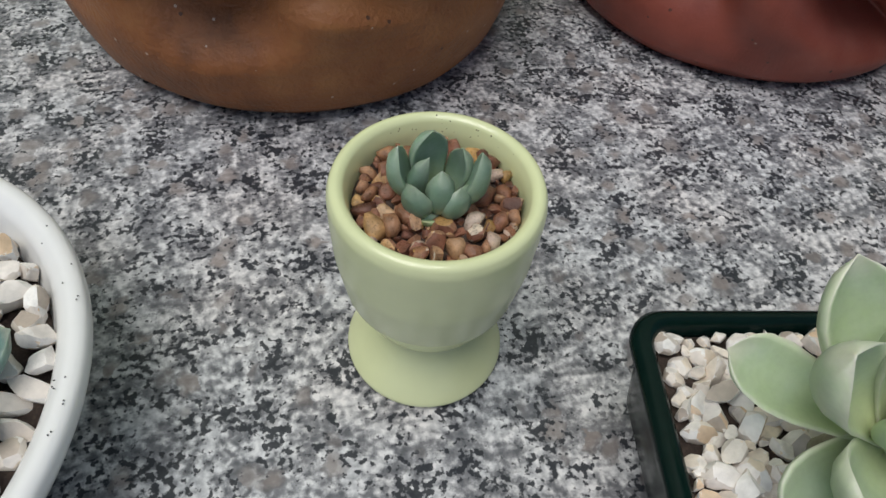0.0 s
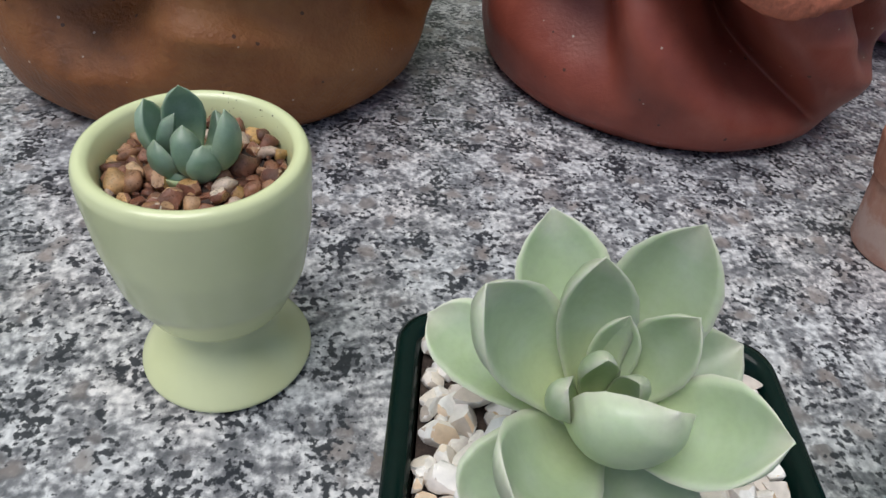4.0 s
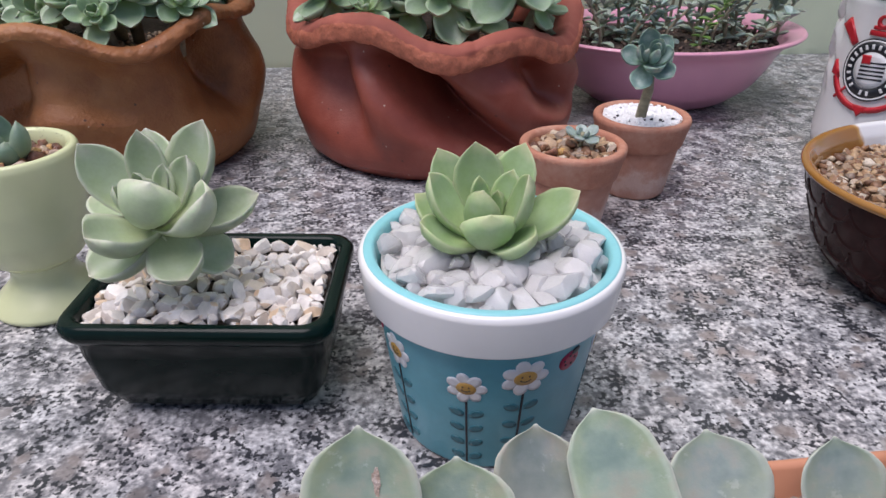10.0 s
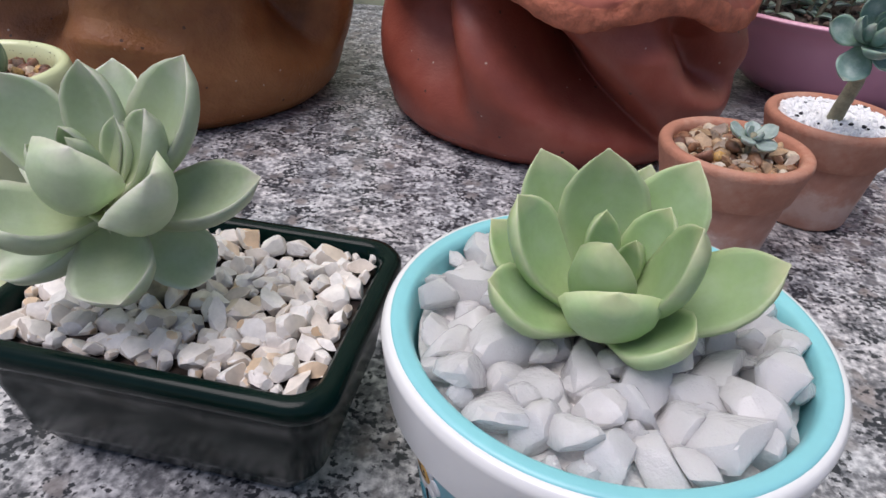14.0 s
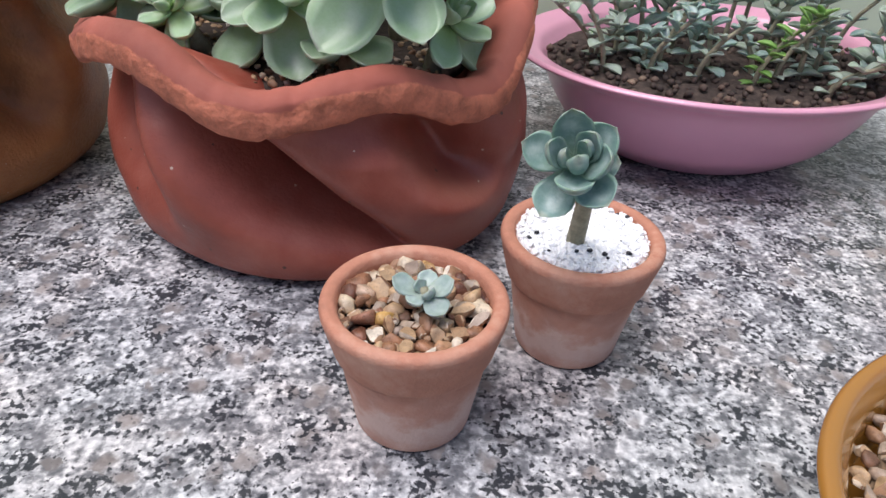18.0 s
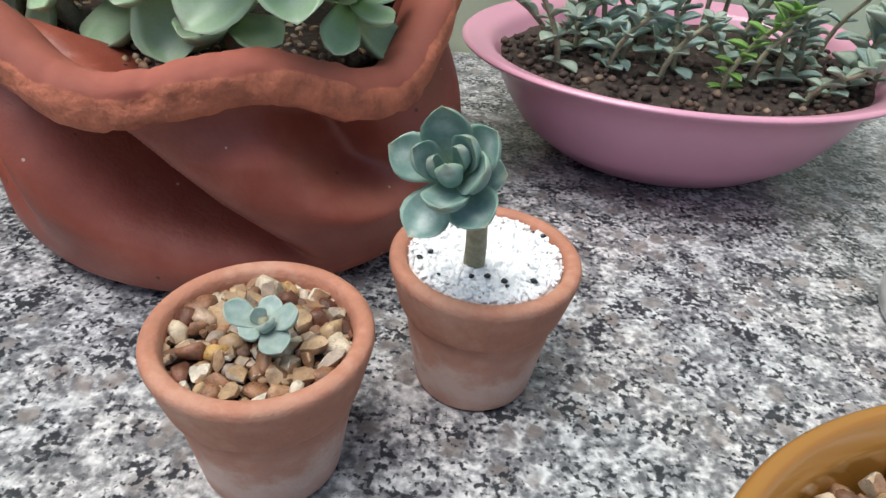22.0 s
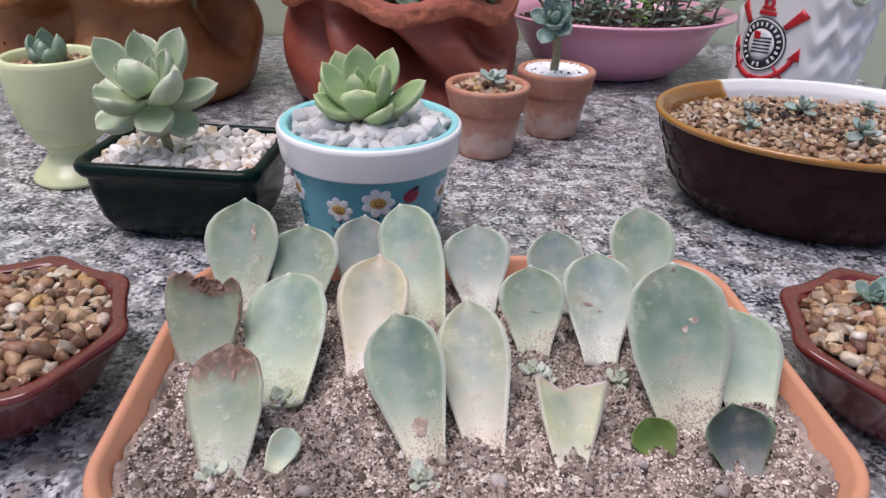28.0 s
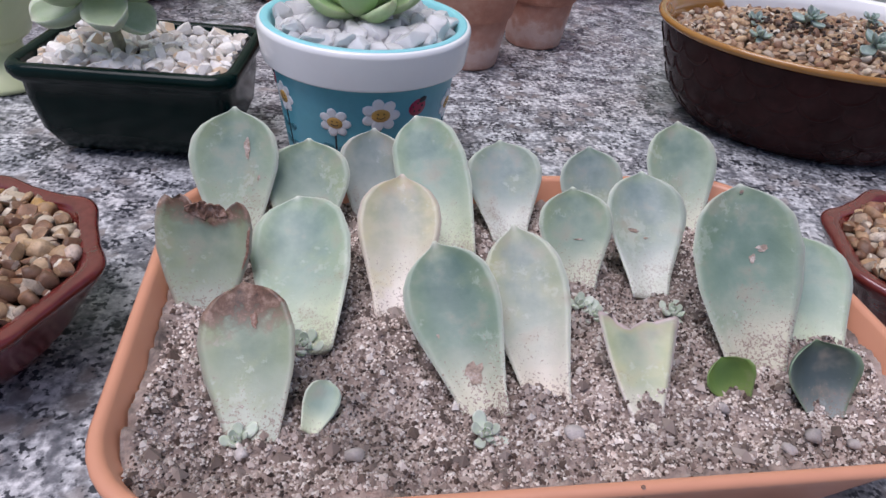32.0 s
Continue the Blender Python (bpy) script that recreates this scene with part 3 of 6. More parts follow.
# ---- setting ----
TURN = 9.7
counter = tagged(part("countertop", ring_box([(0.71, 0.464, 0.006, -0.03), (0.71, 0.464, 0.006, -0.003), (0.7085, 0.4625, 0.005, -0.0008), (0.706, 0.460, 0.004, 0.0)], 4), GRANITE, None, "", pose(0, 0, 0, 0, 0, TURN) @ pose(-0.09, 0.014, 0)), "polished grey granite countertop with black and white flecks", "countertop", "", "structure")
wall = tagged(part("wall_back", ring_box([(1.6, 0.05, 0.002, -0.9), (1.6, 0.05, 0.002, 1.5)], 1), WALL, None, "", pose(0, 0, 0, 0, 0, TURN) @ pose(0, 0.5285, 0)), "pale green painted wall with hairline cracks", "wall", "", "structure")
ground = tagged(part("ground", ring_box([(40, 40, 0.1, -0.95), (40, 40, 0.1, -0.9)], 1), simple("grey_paving", (0.30, 0.29, 0.28), 0.85, 0.2, 3, 0.3, 30), None), "plain grey paving below the counter", "ground", "", "structure")

tagged(part("wall_counter", ring_box([(0.69, 0.43, 0.01, -0.9), (0.69, 0.43, 0.01, -0.03)], 2), simple("counter_plaster", (0.62, 0.60, 0.56), 0.85, 0.1, 8, 0.3, 60), None, "", pose(0, 0, 0, 0, 0, TURN) @ pose(-0.09, 0.034, 0)), "plain plastered wall carrying the granite countertop", "wall", "", "structure")


def crack(points, seed):
    rng = random.Random(seed)
    pts = []
    for (a, b), (c, d) in zip(points, points[1:]):
        for k in range(6):
            t = k / 6
            pts.append(pose(0, 0, 0, 0, 0, TURN) @ Vector((a + (c - a) * t + rng.gauss(0, 0.0012), 0.4784, b + (d - b) * t + rng.gauss(0, 0.0012))))
    part("crack", tube(pts, 0.00045, 5), simple("crack_shadow", (0.22, 0.27, 0.2), 0.9), wall, "hairline crack in the paint")


crack([(0.375, 0.215), (0.362, 0.205), (0.357, 0.19), (0.352, 0.165), (0.358, 0.14), (0.36, 0.12), (0.358, 0.07), (0.36, 0.0)], 3)
crack([(0.50, 0.09), (0.52, 0.086), (0.55, 0.09)], 5)


# ---- egg cup ----
cup = thing("egg_cup", (0.005, 0.1008, 0), "pale lime glazed ceramic egg cup used as a planter", "egg cup")
cup.scale = (0.972, 0.972, 1.022)
part("bowl", lathe(rounded([(0.0, 0.0185), (0.0115, 0.0185), (0.0175, 0.0225), (0.0222, 0.033), (0.0243, 0.046), (0.0249, 0.0585), (0.0249, 0.0630), (0.0241, 0.0650), (0.0226, 0.0656), (0.0211, 0.0648), (0.0201, 0.0622), (0.0194, 0.057), (0.0190, 0.05), (0.0, 0.045)], 0.0016, 5), 80), LIME, cup)
part("foot", lathe(rounded([(0.0, 0.0), (0.0212, 0.0), (0.0230, 0.0022), (0.0205, 0.0055), (0.0135, 0.0120), (0.0122, 0.0165), (0.0135, 0.0205), (0.0, 0.0205)], 0.004, 5), 80), LIME, cup)
PEB_BROWN = stone_set("pebble", BROWN_PEBBLE, 9, rough=0.45)
PEB_TAN = stone_set("pebble", TAN_PEBBLE, 9, rough=0.45)
BROWN_CHIP = stone_set("pebble", BROWN_PEBBLE, 7, angular=True)
PEB_CHIP = stone_set("pebble", TAN_PEBBLE, 10, angular=True)
CHIP_WHITE = stone_set("pebble", WHITE_PEBBLE, 8, angular=True)
CHIP_CLEAR = stone_set("crystal", CRYSTAL, 14, rough=0.4, chunk=True)
GRAIN_WHITE = stone_set("grain", WHITE_GRAIN, 6, angular=True)


def disc(rx, ry=None, cx=0.0, cy=0.0):
    ry = ry or rx
    return lambda x, y, m: ((x - cx) / (rx - m)) ** 2 + ((y - cy) / (ry - m)) ** 2 < 1


def bed(name, at, label, category, soil, r, z, sy=1.0):
    """A bed of stones: the earth or other bedding under it, on which the stones lie."""
    t = thing(name, (at[0], at[1], z), label, category)
    part("soil", lathe([(0.0, -0.004), (r, -0.004), (r, -0.0008), (r * 0.5, 0.0006), (0.0, 0.001)], 40, 1.0, sy), soil, t, "dark earth or other bedding between the stones")
    return t


t = bed("pebble_bed", (0.005, 0.1008), "small rounded brown pebbles filling the egg cup", "pebbles", SOIL_DARK, 0.0190, 0.0606)
scatter(t, "pebble", PEB_BROWN + BROWN_CHIP, disc(0.0193), (-0.02, 0.02, -0.02, 0.02), 0.0006, (0.0024, 0.0074), 9000, 290, 4, 0.50)
t = thing("succulent", (0.0045, 0.1005, 0.0590), "small blue-green succulent rosette planted in the egg cup", "succulent")
for tip, w in (((-0.0015, 0.0026, 0.0214), 0.0098), ((-0.0091, 0.001, 0.0181), 0.0090), ((0.0095, -0.0015, 0.0196), 0.0088), ((-0.0050, -0.0058, 0.0125), 0.0092), ((-0.0037, -0.0070, 0.0060), 0.0075), ((0.0052, -0.0055, 0.0125), 0.0095), ((0.0008, -0.0040, 0.0160), 0.0070), ((-0.002, -0.0005, 0.0165), 0.005), ((0.0055, 0.0035, 0.0160), 0.0080)):
    tip = Vector((tip[0] * 0.92, tip[1] * 0.92, tip[2] * 0.95))
    leaf_to(t, (tip[0] * 0.1, tip[1] * 0.1, 0.002), tip, w * 0.92, 0.0040, LEAF_CUP, cup=0.14, curl=0.16)
leaf_to(t, (-0.0005, -0.001, 0.0015), (-0.0022, -0.0082, 0.0044), 0.0072, 0.0022, LEAF_LIME, cup=0.1, curl=0.1, label="yellowing lowest leaf")
part("stem", tube([(0, 0, -0.002), (0, 0, 0.004)], 0.0016), STEM, t)
rg = random.Random(12)
for k in range(24):
    q, z = radians(rg.gauss(70, 26)), rg.uniform(0.0615, 0.0655)
    d = rg.uniform(0.00008, 0.0002)
    r = float(np.interp(z, (0.058, 0.0628, 0.0648, 0.0656), (0.0198, 0.0203, 0.0211, 0.0222)))
    part("speck", lathe([(0.0, 0.0), (d, 0.0), (d * 0.6, d * 0.6), (0.0, d * 0.7)], 6), SOIL_DARK, cup, "", Matrix.Translation((r * math.cos(q), r * math.sin(q), z)) @ Matrix.Rotation(q, 4, "Z") @ Matrix.Rotation(radians(-70), 4, "Y"))

# ---- dark green pot ----
trough = thing("planter", (0.0947, 0.0592, 0), "dark green glazed rectangular ceramic bonsai pot", "planter")
trough.rotation_euler.z = 0.042
a, b = 0.0418, 0.0313
part("body", ring_box([(a - 0.0105, b - 0.0105, 0.006, 0.0035), (a - 0.009, b - 0.009, 0.007, 0.0042), (a - 0.0055, b - 0.0058, 0.007, 0.012), (a - 0.0036, b - 0.0038, 0.007, 0.026), (a - 0.0034, b - 0.0036, 0.007, 0.0315), (a - 0.0012, b - 0.0014, 0.008, 0.0335), (a, b, 0.009, 0.0358), (a, b, 0.009, 0.0380), (a - 0.0013, b - 0.0013, 0.008, 0.0396), (a - 0.0035, b - 0.0035, 0.007, 0.0398), (a - 0.0048, b - 0.0048, 0.006, 0.0386), (a - 0.0056, b - 0.0056, 0.006, 0.034), (a - 0.007, b - 0.007, 0.006, 0.012)], 7), GREEN_GLAZE, trough)
for sx in (-1, 1):
    for sy in (-1, 1):
        part("foot", ring_box([(0.006, 0.0055, 0.002, 0.0), (0.007, 0.0065, 0.002, 0.0045)], 3), GREEN_GLAZE, trough, "", pose(sx * 0.0225, sy * 0.0105, 0))
t = thing("gravel_bed", (0.0947, 0.0592, 0.0355), "angular white and cream gravel chips filling the dark green pot", "gravel")
t.rotation_euler.z = 0.042
part("soil", ring_box([(a - 0.006, b - 0.006, 0.005, -0.004), (a - 0.006, b - 0.006, 0.005, 0.0)], 4), SOIL_DARK, t)
scatter(t, "pebble", CHIP_WHITE, lambda x, y, m: abs(x) < a - 0.0052 - m and abs(y) < b - 0.0052 - m, (-a, a, -b, b), 0.0012, (0.0040, 0.0102), 12000, 300, 8, 0.47)
t = thing("succulent", (0.0846, 0.0480, 0.0365), "pale green succulent rosette on a stem in white gravel", "succulent")
C0 = Vector((0.0, 0.0, 0.0265))
AX = Vector((-0.05, -0.42, 0.9)).normalized()
for tip, w, kind in (((0.0120, 0.0160, 0.0548), 0.0190, "spade"), ((-0.0092, 0.0222, 0.0496), 0.0185, "spade"), ((-0.0036, 0.0060, 0.0548), 0.0135, "spade"), ((-0.0192, 0.0010, 0.0520), 0.0170, "spade"), ((0.0108, 0.0032, 0.0484), 0.0125, "spade"), ((0.0023, 0.0053, 0.0450), 0.0085, "spade"), ((0.0212, -0.0120, 0.0440), 0.0185, "spade"), ((0.0264, 0.0150, 0.0315), 0.0175, "spade"), ((0.0136, -0.0172, 0.0190), 0.0190, "round"), ((-0.0120, -0.0185, 0.0325), 0.0195, "round"), ((-0.0265, 0.0140, 0.0308), 0.0160, "round"), ((-0.0172, -0.0135, 0.0170), 0.0175, "round"), ((0.0183, 0.0055, 0.0112), 0.0175, "round")):
    tip = Vector(tip)
    leaf_to(t, C0 + (tip - C0) * 0.06, tip, w * 0.88, 0.0054, LEAF_PALE, AX, 0.30, 0.15, kind)
part("stem", tube([(0.003, 0.008, -0.003), (0.002, 0.005, 0.012), (0, 0.002, 0.022), (0, 0, 0.0262)], 0.0024, 10, 0.8), STEM, t)
leaf_to(t, C0 + Vector((-0.0020, -0.0022, 0.0042)), (0.0060, -0.0112, 0.0462), 0.0175, 0.0056, LEAF_PALE, Vector((0.15, 0.75, 0.65)), 0.20, 0.14, "spade")
for k in range(3):
    q = 0.5 + k * 1.3
    tip = C0 + AX * (0.0205 - 0.0012 * k) + Vector((math.cos(q), math.sin(q) * 0.9, 0.42 * math.sin(q))) * (0.0032 + 0.0014 * k)
    leaf_to(t, C0 + (tip - C0) * 0.15, tip, 0.0052 + 0.0006 * k, 0.003, LEAF_PALE, AX, 0.25, 0.12)

# ---- blue pot ----
pot = thing("flower_pot", (0.1835, 0.0455, 0), "turquoise painted flower pot with a white rim band and printed daisies", "flower pot")
part("body", lathe(rounded([(0.0, 0.0), (0.0268, 0.0), (0.0278, 0.0012), (0.0343, 0.050), (0.0, 0.050)], 0.0012), 90), BLUE_BODY, pot)
part("rim_band", lathe(rounded([(0.0335, 0.0490), (0.0364, 0.0482), (0.0374, 0.0489), (0.0387, 0.0605), (0.0380, 0.0618), (0.0368, 0.0620), (0.0366, 0.0612)], 0.0012), 90), WHITE_GLAZE, pot, "glossy white rim band")
part("rim_top", lathe(rounded([(0.0367, 0.0600), (0.0372, 0.0620), (0.0364, 0.0624), (0.0344, 0.0622), (0.0336, 0.0608), (0.0322, 0.050), (0.0300, 0.04)], 0.001), 90), BLUE_RIM, pot, "aqua painted rim")


def on_pot(s, z, lift):
    """A point of the pot's side: s metres along the side, z up."""
    r = 0.0278 + (z - 0.0012) / 0.0448 * 0.006 + lift
    a = s / 0.031
    return (r * math.cos(a), r * math.sin(a), z)


def decal(name, outline, lift, material, parent, label=""):
    """A thin printed patch that follows the side."""
    cx, cz = sum(p[0] for p in outline) / len(outline), sum(p[1] for p in outline) / len(outline)
    n = len(outline)
    vs = [on_pot(cx, cz, lift)]
    for k in (0.5, 1.0):
        vs += [on_pot(cx + (x - cx) * k, cz + (z - cz) * k, lift) for x, z in outline]
    vs += [on_pot(x, z, -0.0003) for x, z in outline]
    fs = [(0, 1 + i, 1 + (i + 1) % n) for i in range(n)]
    for j in (0, 1):
        fs += [(1 + j * n + i, 1 + (j + 1) * n + i, 1 + (j + 1) * n + (i + 1) % n, 1 + j * n + (i + 1) % n) for i in range(n)]
    return part(name, (vs, fs), material, parent, label)


def oval(cx, cz, a, b, turn=0.0, n=14):
    c, s = math.cos(turn), math.sin(turn)
    return [(cx + a * math.cos(q) * c - b * math.sin(q) * s, cz + a * math.cos(q) * s + b * math.sin(q) * c) for q in (2 * math.pi * i / n for i in range(n))]


def bar(x0, z0, x1, z1, w):
    d = math.hypot(x1 - x0, z1 - z0)
    nx, nz = -(z1 - z0) / d * w / 2, (x1 - x0) / d * w / 2
    return [(x0 + nx, z0 + nz), (x0 - nx, z0 - nz), (x1 - nx, z1 - nz), (x1 + nx, z1 + nz)]


def daisy(deg, z, size):
    s = radians(deg) * 0.031
    d = decal("daisy", bar(s, 0.003, s, z, 0.0006), 0.0002, BLACK_INK, pot, "printed daisy on a dark stem")
    for i in range(4):
        for k in (-1, 1):
            decal("printed_leaf", oval(s + k * 0.0028, 0.006 + i * (z - 0.010) / 4, 0.0023, 0.0014, k * 0.35), 0.0002, TEAL_INK, d)
    for i in range(7):
        q = 2 * math.pi * i / 7
        decal("petal", oval(s + math.cos(q) * size * 0.68, z + math.sin(q) * size * 0.68, size * 0.40, size * 0.33, q), 0.00025 + 0.00005 * (i % 2), WHITE_INK, d)
    decal("flower_heart", oval(s, z, size * 0.52, size * 0.42), 0.0004, YELLOW_INK, d)
    for k in (-1, 1):
        decal("dot", oval(s + k * size * 0.16, z + size * 0.1, size * 0.045, size * 0.06, 0, 6), 0.0005, BLACK_INK, d)
    for i in range(4):
        q0, q1 = radians(205 + i * 32), radians(237 + i * 32)
        decal("dash", bar(s + math.cos(q0) * size * 0.26, z + math.sin(q0) * size * 0.2, s + math.cos(q1) * size * 0.26, z + math.sin(q1) * size * 0.2, 0.0003), 0.0005, BLACK_INK, d)


daisy(259, 0.0345, 0.0052)
daisy(287, 0.0385, 0.0060)
daisy(217, 0.0375, 0.0052)
daisy(170, 0.036, 0.0054)
daisy(345, 0.036, 0.0054)


def ladybird(deg, z):
    s = radians(deg) * 0.031
    d = decal("ladybird", oval(s, z, 0.0034, 0.0030, 0.7), 0.0003, CHERRY_INK, pot, "printed cherry-red ladybird")
    decal("head", oval(s + 0.0018, z + 0.0027, 0.0016, 0.0010, 0.4), 0.00035, BLACK_INK, d)
    for q in (0.3, 1.6, 2.9, 4.0, 5.2):
        decal("dot", oval(s + 0.0018 * math.cos(q), z + 0.0016 * math.sin(q), 0.0004, 0.0004, 0, 7), 0.00045, BLACK_INK, d)


ladybird(311, 0.0400)
ladybird(196, 0.041)
# bedding added in a pale colour to brighten the clear chips from below
t = bed("crystal_bed", (0.1835, 0.0455), "translucent white quartz chips filling the turquoise pot", "crystals", simple("brightening_bedding", (0.72, 0.69, 0.67), 0.8, 0.3, 200, 0.8, 500), 0.0322, 0.0582)
scatter(t, "crystal", CHIP_CLEAR, disc(0.0345), (-0.034, 0.034, -0.034, 0.034), lambda x, y: 0.0035 - 2.0 * (x * x + y * y), (0.0060, 0.0165), 9000, 230, 11, 0.40)
t = thing("succulent", (0.1835, 0.0440, 0.0580), "fresh green pointed succulent rosette in the turquoise pot", "succulent")
C0 = Vector((-0.0015, -0.0020, 0.006))
AX = Vector((-0.02, -0.28, 0.95)).normalized()
for tip, w in (((-0.0161, 0.0114, 0.0291), 0.0140), ((-0.0054, 0.0062, 0.0332), 0.0150), ((0.0086, 0.0089, 0.0322), 0.0140), ((0.0028, 0.0197, 0.0256), 0.0120), ((-0.0175, -0.0040, 0.0280), 0.0125), ((-0.0196, -0.0113, 0.0167), 0.0130), ((-0.0225, 0.0065, 0.0169), 0.0120), ((0.0086, -0.0088, 0.0300), 0.0125), ((0.0053, 0.0021, 0.0269), 0.0095), ((0.0236, -0.0009, 0.0223), 0.0150), ((-0.0009, -0.0141, 0.0208), 0.0160), ((-0.0030, -0.0096, 0.0257), 0.0115), ((0.0107, -0.0137, 0.0147), 0.0135), ((-0.0041, -0.0003, 0.0259), 0.0060), ((0.001, -0.002, 0.0225), 0.005)):
    tip = Vector(tip)
    leaf_to(t, C0 + (tip - C0) * 0.08, tip, w, 0.0042, LEAF_LIME, AX, 0.13, 0.10)
part("stem", tube([(-0.0015, -0.001, -0.004), (-0.0015, -0.002, 0.008)], 0.003), STEM, t)


# ---- two small clay pots ----
def clay_pot(at, label):
    p = thing("clay_pot", (*at, 0), label, "flower pot", "small clay pots")
    part("body", lathe(rounded([(0.0, 0.0), (0.0160, 0.0), (0.0172, 0.0012), (0.0215, 0.0290), (0.0, 0.0290)], 0.001), 64), POT_CLAY, p)
    part("collar", lathe(rounded([(0.0205, 0.0285), (0.0222, 0.0280), (0.0228, 0.0292), (0.0258, 0.0415), (0.0254, 0.0432), (0.0238, 0.0440), (0.0216, 0.0434), (0.0208, 0.0415), (0.0196, 0.03), (0.0, 0.028)], 0.0012), 64), POT_CLAY, p)
    return p


clay_pot((0.2252, 0.1826), "small weathered terracotta pot filled with brown pebbles")
clay_pot((0.2673, 0.2285), "small weathered terracotta pot topped with white grains")
t = bed("pebble_bed", (0.2252, 0.1826), "small tan and brown pebbles filling a terracotta pot", "pebbles", SOIL_DARK, 0.0203, 0.0385)
scatter(t, "pebble", PEB_BROWN + PEB_TAN + PEB_CHIP + PEB_CHIP, disc(0.0212), (-0.021, 0.021, -0.021, 0.021), lambda x, y: 0.0026 - 4.0 * (x * x + y * y), (0.0026, 0.0086), 9000, 260, 21, 0.48)
t = thing("succulent", (0.2285, 0.1790, 0.0375), "tiny grey-blue succulent seedling among brown pebbles", "succulent")
for tip, w in (((-0.0072, -0.001, 0.0172), 0.0058), ((0.0064, 0.0017, 0.0170), 0.0058), ((0.0060, -0.0052, 0.0085), 0.0062), ((-0.0025, -0.0045, 0.0105), 0.0050), ((0.0, 0.005, 0.0160), 0.005), ((0.0018, -0.0022, 0.0150), 0.004), ((-0.0015, 0.0, 0.0165), 0.0035)):
    tip = (tip[0] * 1.15, tip[1] * 1.15, 0.0115 + (tip[2] - 0.0115) * 0.6)
    leaf_to(t, Vector((tip[0] * 0.1, tip[1] * 0.1, 0.0105)), tip, w * 1.15, 0.0018, LEAF_SEED, Vector((0, -0.3, 1)), 0.12, 0.1)
part("stem", tube([(0.0, 0.0015, -0.002), (0.0, 0.0, 0.012)], 0.0011, 8), STEM, t)
# disc under the grains coloured white to lighten the shaded gaps between them
t = bed("grain_bed", (0.2673, 0.2285), "bright white fine grains topping a terracotta pot", "gravel", simple("gap_lightening_white", (0.92, 0.92, 0.92), 0.8, 0.04, 800, 0.5, 900), 0.0206, 0.0424)
scatter(t, "grain", GRAIN_WHITE, disc(0.0208), (-0.021, 0.021, -0.021, 0.021), lambda x, y: 0.0007 - 1.5 * (x * x + y * y), (0.0016, 0.0031), 12000, 300, 22, 0.46)
tagged(part("fine_grain", grit(2600, 0.0206, 0.0206, 23, 0.0003, 0.0006, lambda x, y: 0.0008 - 1.5 * (x * x + y * y), disc(0.0206)), WHITE_GRAIN, t, "fine white grains"), kind="stuff")
rg = random.Random(41)
for k in range(11):
    q, d = rg.uniform(0, 6.28), 0.0195 * rg.uniform(0.3, 1.0) ** 0.5
    me = stone_mesh("dark_chip", k, 0.4)
    part("dark_chip", me, BLACK_INK, t, "dark grit among the white grains", Matrix.Translation((d * math.cos(q), d * math.sin(q), 0.0016 - 1.2 * d * d)) @ Matrix.Scale(rg.uniform(0.0012, 0.0026), 4))
t = thing("succulent", (0.2650, 0.2235, 0.0415), "blue-green succulent rosette on a bare upright stem", "succulent")
C0 = Vector((-0.0035, -0.0165, 0.0345))
part("stem", tube([(0.0, 0.0005, -0.002), (0.0005, -0.002, 0.008), (0.0008, -0.006, 0.018), (-0.001, -0.011, 0.028), (-0.003, -0.015, 0.035)], 0.0029, 12, 0.75), STEM, t)
AX = Vector((-0.05, -0.72, 0.70)).normalized()
for tip, w in (((-0.0067, -0.0199, 0.0515), 0.0100), ((0.0048, -0.0185, 0.0475), 0.0100), ((-0.0182, -0.0179, 0.0400), 0.0100), ((-0.0104, -0.0269, 0.0239), 0.0105), ((0.0060, -0.0279, 0.0306), 0.0105), ((0.0078, -0.0159, 0.0370), 0.0090), ((-0.0029, -0.0316, 0.0354), 0.0095), ((0.0045, -0.0265, 0.0425), 0.0090), ((-0.0110, -0.0245, 0.0435), 0.0072), ((0.0, -0.0215, 0.0465), 0.0075), ((-0.0035, -0.0275, 0.0430), 0.0055), ((-0.0065, -0.0255, 0.0425), 0.0045), ((-0.002, -0.024, 0.045), 0.0045), ((0.000, -0.006, 0.024), 0.007)):
    tip = Vector(tip)
    leaf_to(t, C0 + (tip - C0) * 0.08, tip, w * 1.1, 0.0024, LEAF_BLUE, AX, 0.20, 0.12)


